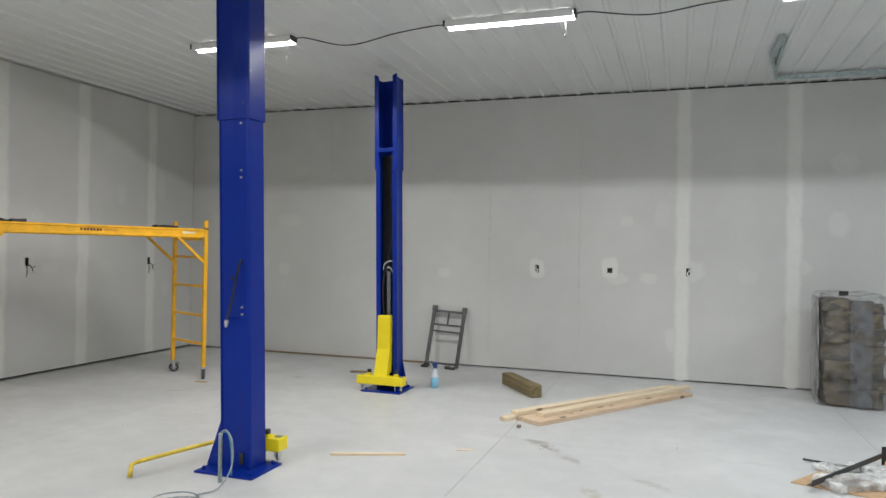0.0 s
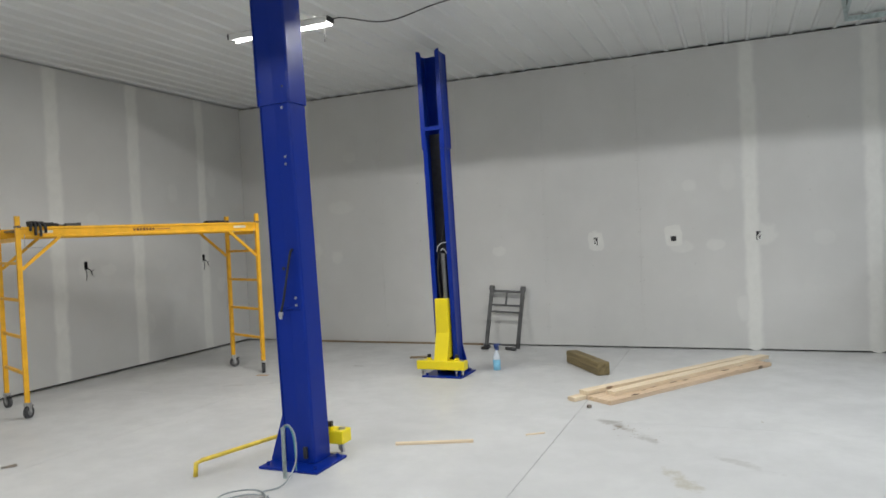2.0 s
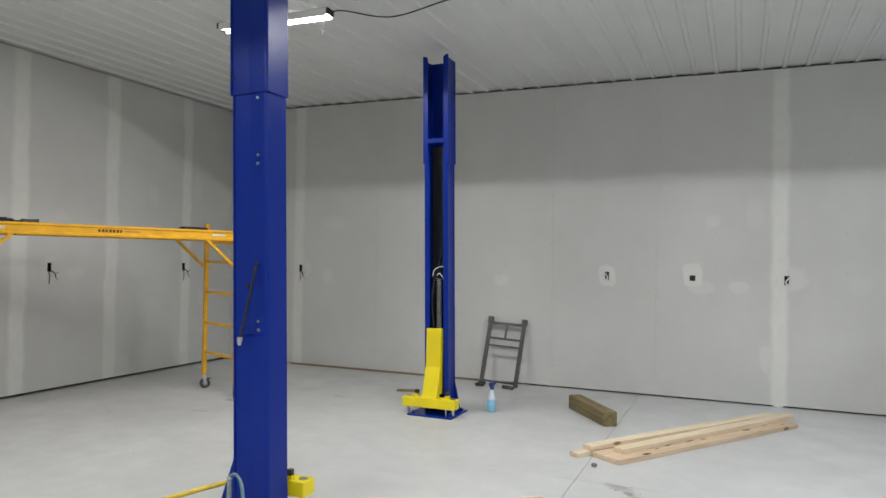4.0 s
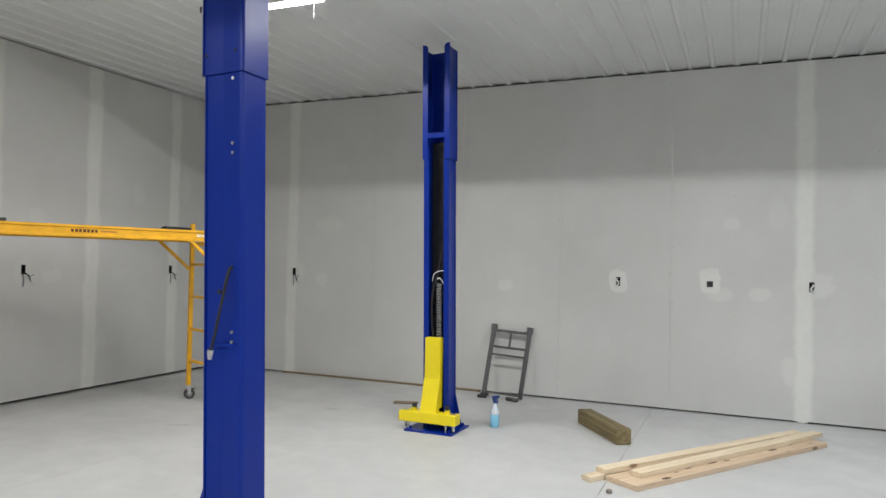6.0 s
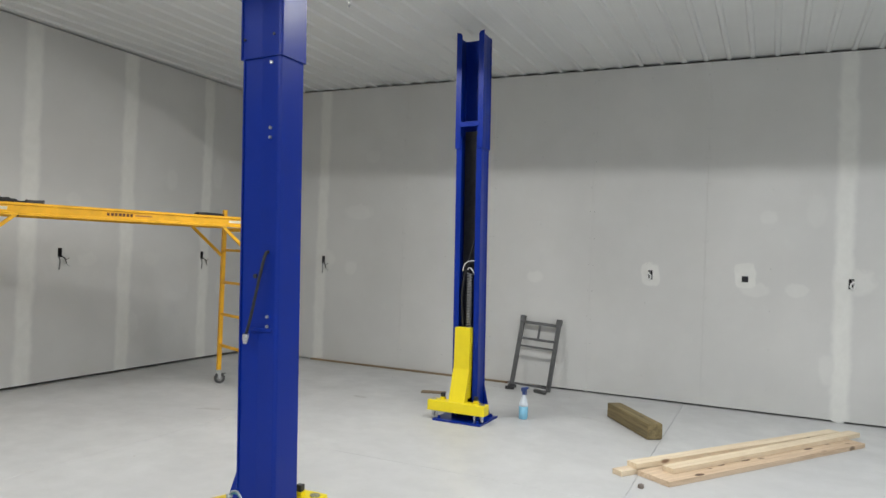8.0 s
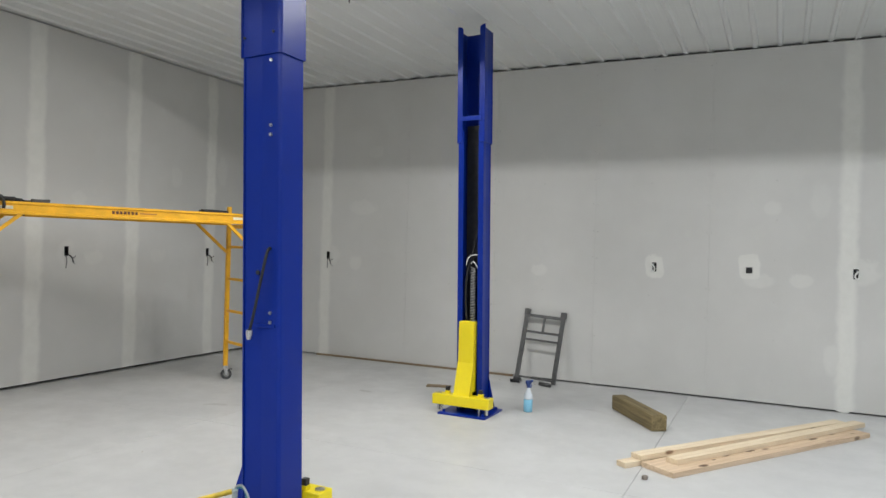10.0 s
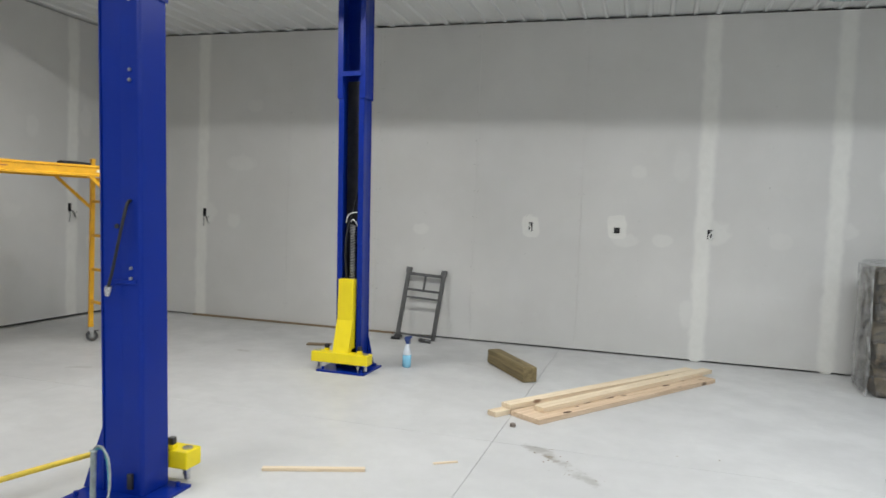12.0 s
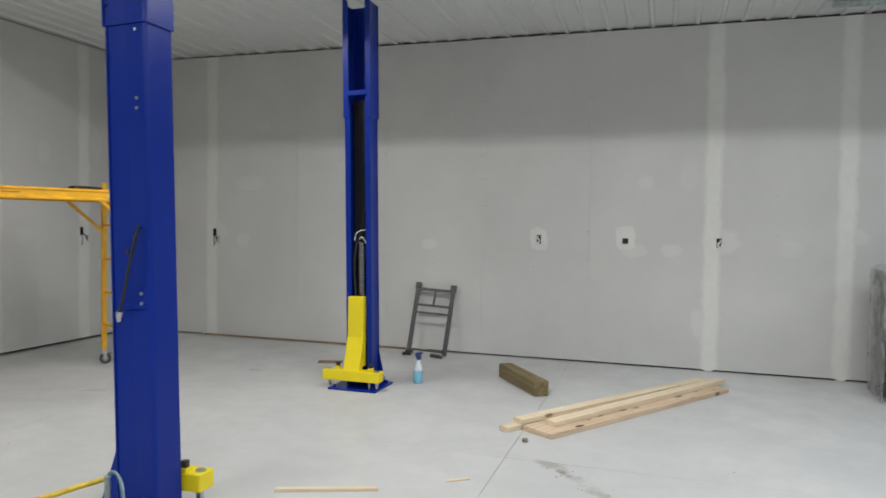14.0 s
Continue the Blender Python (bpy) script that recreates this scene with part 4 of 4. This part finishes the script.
# ---- scrap by the front ----
def angle_iron(a, b, w, label):
    va, vb = Vector(a), Vector(b)
    length = (vb - va).length
    ob = part("angle_iron", prism(((0, 0), (w, 0), (w, 0.005), (0.005, 0.005), (0.005, w), (0, w)), "x", 0, length), M_INK)
    ob.matrix_world = pose(a[0], a[1], a[2], 0, -math.degrees(math.asin((vb.z - va.z) / length)), math.degrees(math.atan2(vb.y - va.y, vb.x - va.x)))
    return tagged(ob, label, "angle iron", "steel scrap")


angle_iron((0.83, -4.05, 0.045), (1.45, -3.15, 0.055), 0.038, "black steel angle resting on plastic packing")
plate = part("steel_plate", box(-0.05, 0.05, -0.004, 0.004, 0, 0.14, 0.002), M_INK)
plate.matrix_world = pose(1.50, -3.115, 0.0, 0, 0, 20)
tagged(plate, "upright black steel end plate by the packing", "steel plate")
rod = part("steel_rod", tube([(0, 0, 0.012), (0.62, 0, 0.05)], 0.008, 8), M_INK)
rod.matrix_world = pose(0.895, -3.235, 0, 0, 0, -31)
tagged(rod, "thin black steel rod lying on the floor", "rod", "steel scrap")
card = part("cardboard_sheet", prism(((0, 0), (0.52, -0.18), (0.70, 0.20), (0.24, 0.36)), "z", 0.0, 0.008, 0.001), M_CARD)
card.matrix_world = pose(0.72, -3.87, 0, 0, 0, 0)
tagged(card, "flat tan cardboard sheet lying on the floor", "cardboard", "packing")
for x, y, sx, sy, sz, seed, ang in ((1.20, -3.76, 0.62, 0.26, 0.05, 4, 30), (1.52, -3.55, 0.50, 0.30, 0.06, 7, 10), (1.12, -3.42, 0.34, 0.16, 0.035, 12, 25)):
    bag = part("plastic_packing", rough_block(sx, sy, sz, 9, 0.035, seed, 9.0, 0.015), M_BAG, None, "", True)
    bag.matrix_world = pose(x, y, 0.008, 0, 0, ang)
    tagged(bag, "crumpled clear plastic packing on the floor", "plastic sheet", "packing")
card2 = part("cardboard_sheet", prism(((0, 0), (0.42, 0.05), (0.40, 0.22), (0.02, 0.16)), "z", 0.0, 0.03, 0.002), M_CARD)
card2.matrix_world = pose(1.45, -3.22, 0, 0, 0, -8)
tagged(card2, "folded tan cardboard lying by the steel scrap", "cardboard", "packing")
scraper = thing("putty_knife", pose(-5.13, -5.72, 0, 0, 0, 60), "putty knife with white handle on the floor", "tool")
part("blade", prism(((0, -0.02), (0.10, -0.045), (0.10, 0.045), (0, 0.02)), "z", 0.004, 0.006), M_STEEL, scraper)
part("handle", tube([(-0.12, 0, 0.014), (-0.06, 0, 0.016), (0.0, 0, 0.012)], 0.014, 8), M_WHITE, scraper)


def crumbs():
    """Grit and plaster crumbs scattered on the slab."""
    rng = random.Random(21)
    bm = bmesh.new()
    spots = [(-1.13 + rng.gauss(0, 0.09) + k * 0.010, -3.52 + rng.gauss(0, 0.04) - k * 0.013) for k in range(30)]
    spots += [(-3.1 + rng.gauss(0, 0.25), -0.30 + rng.gauss(0, 0.07)) for k in range(14)]
    spots += [(rng.uniform(-7, 2), rng.uniform(-6, -0.3)) for k in range(14)]
    for x, y in spots:
        r = rng.choice((0.0015, 0.002, 0.003, 0.0045))
        m = Matrix.Translation((x, y, r * 0.55)) @ Matrix.Diagonal((rng.uniform(0.8, 1.8), 1, 0.6, 1))
        bmesh.ops.create_icosphere(bm, subdivisions=1, radius=r, matrix=m)
    ob = part("floor_grit", bm, M_SILL)
    tagged(ob, "brown grit and crumbs scattered on concrete floor", "debris", kind="stuff")


crumbs()
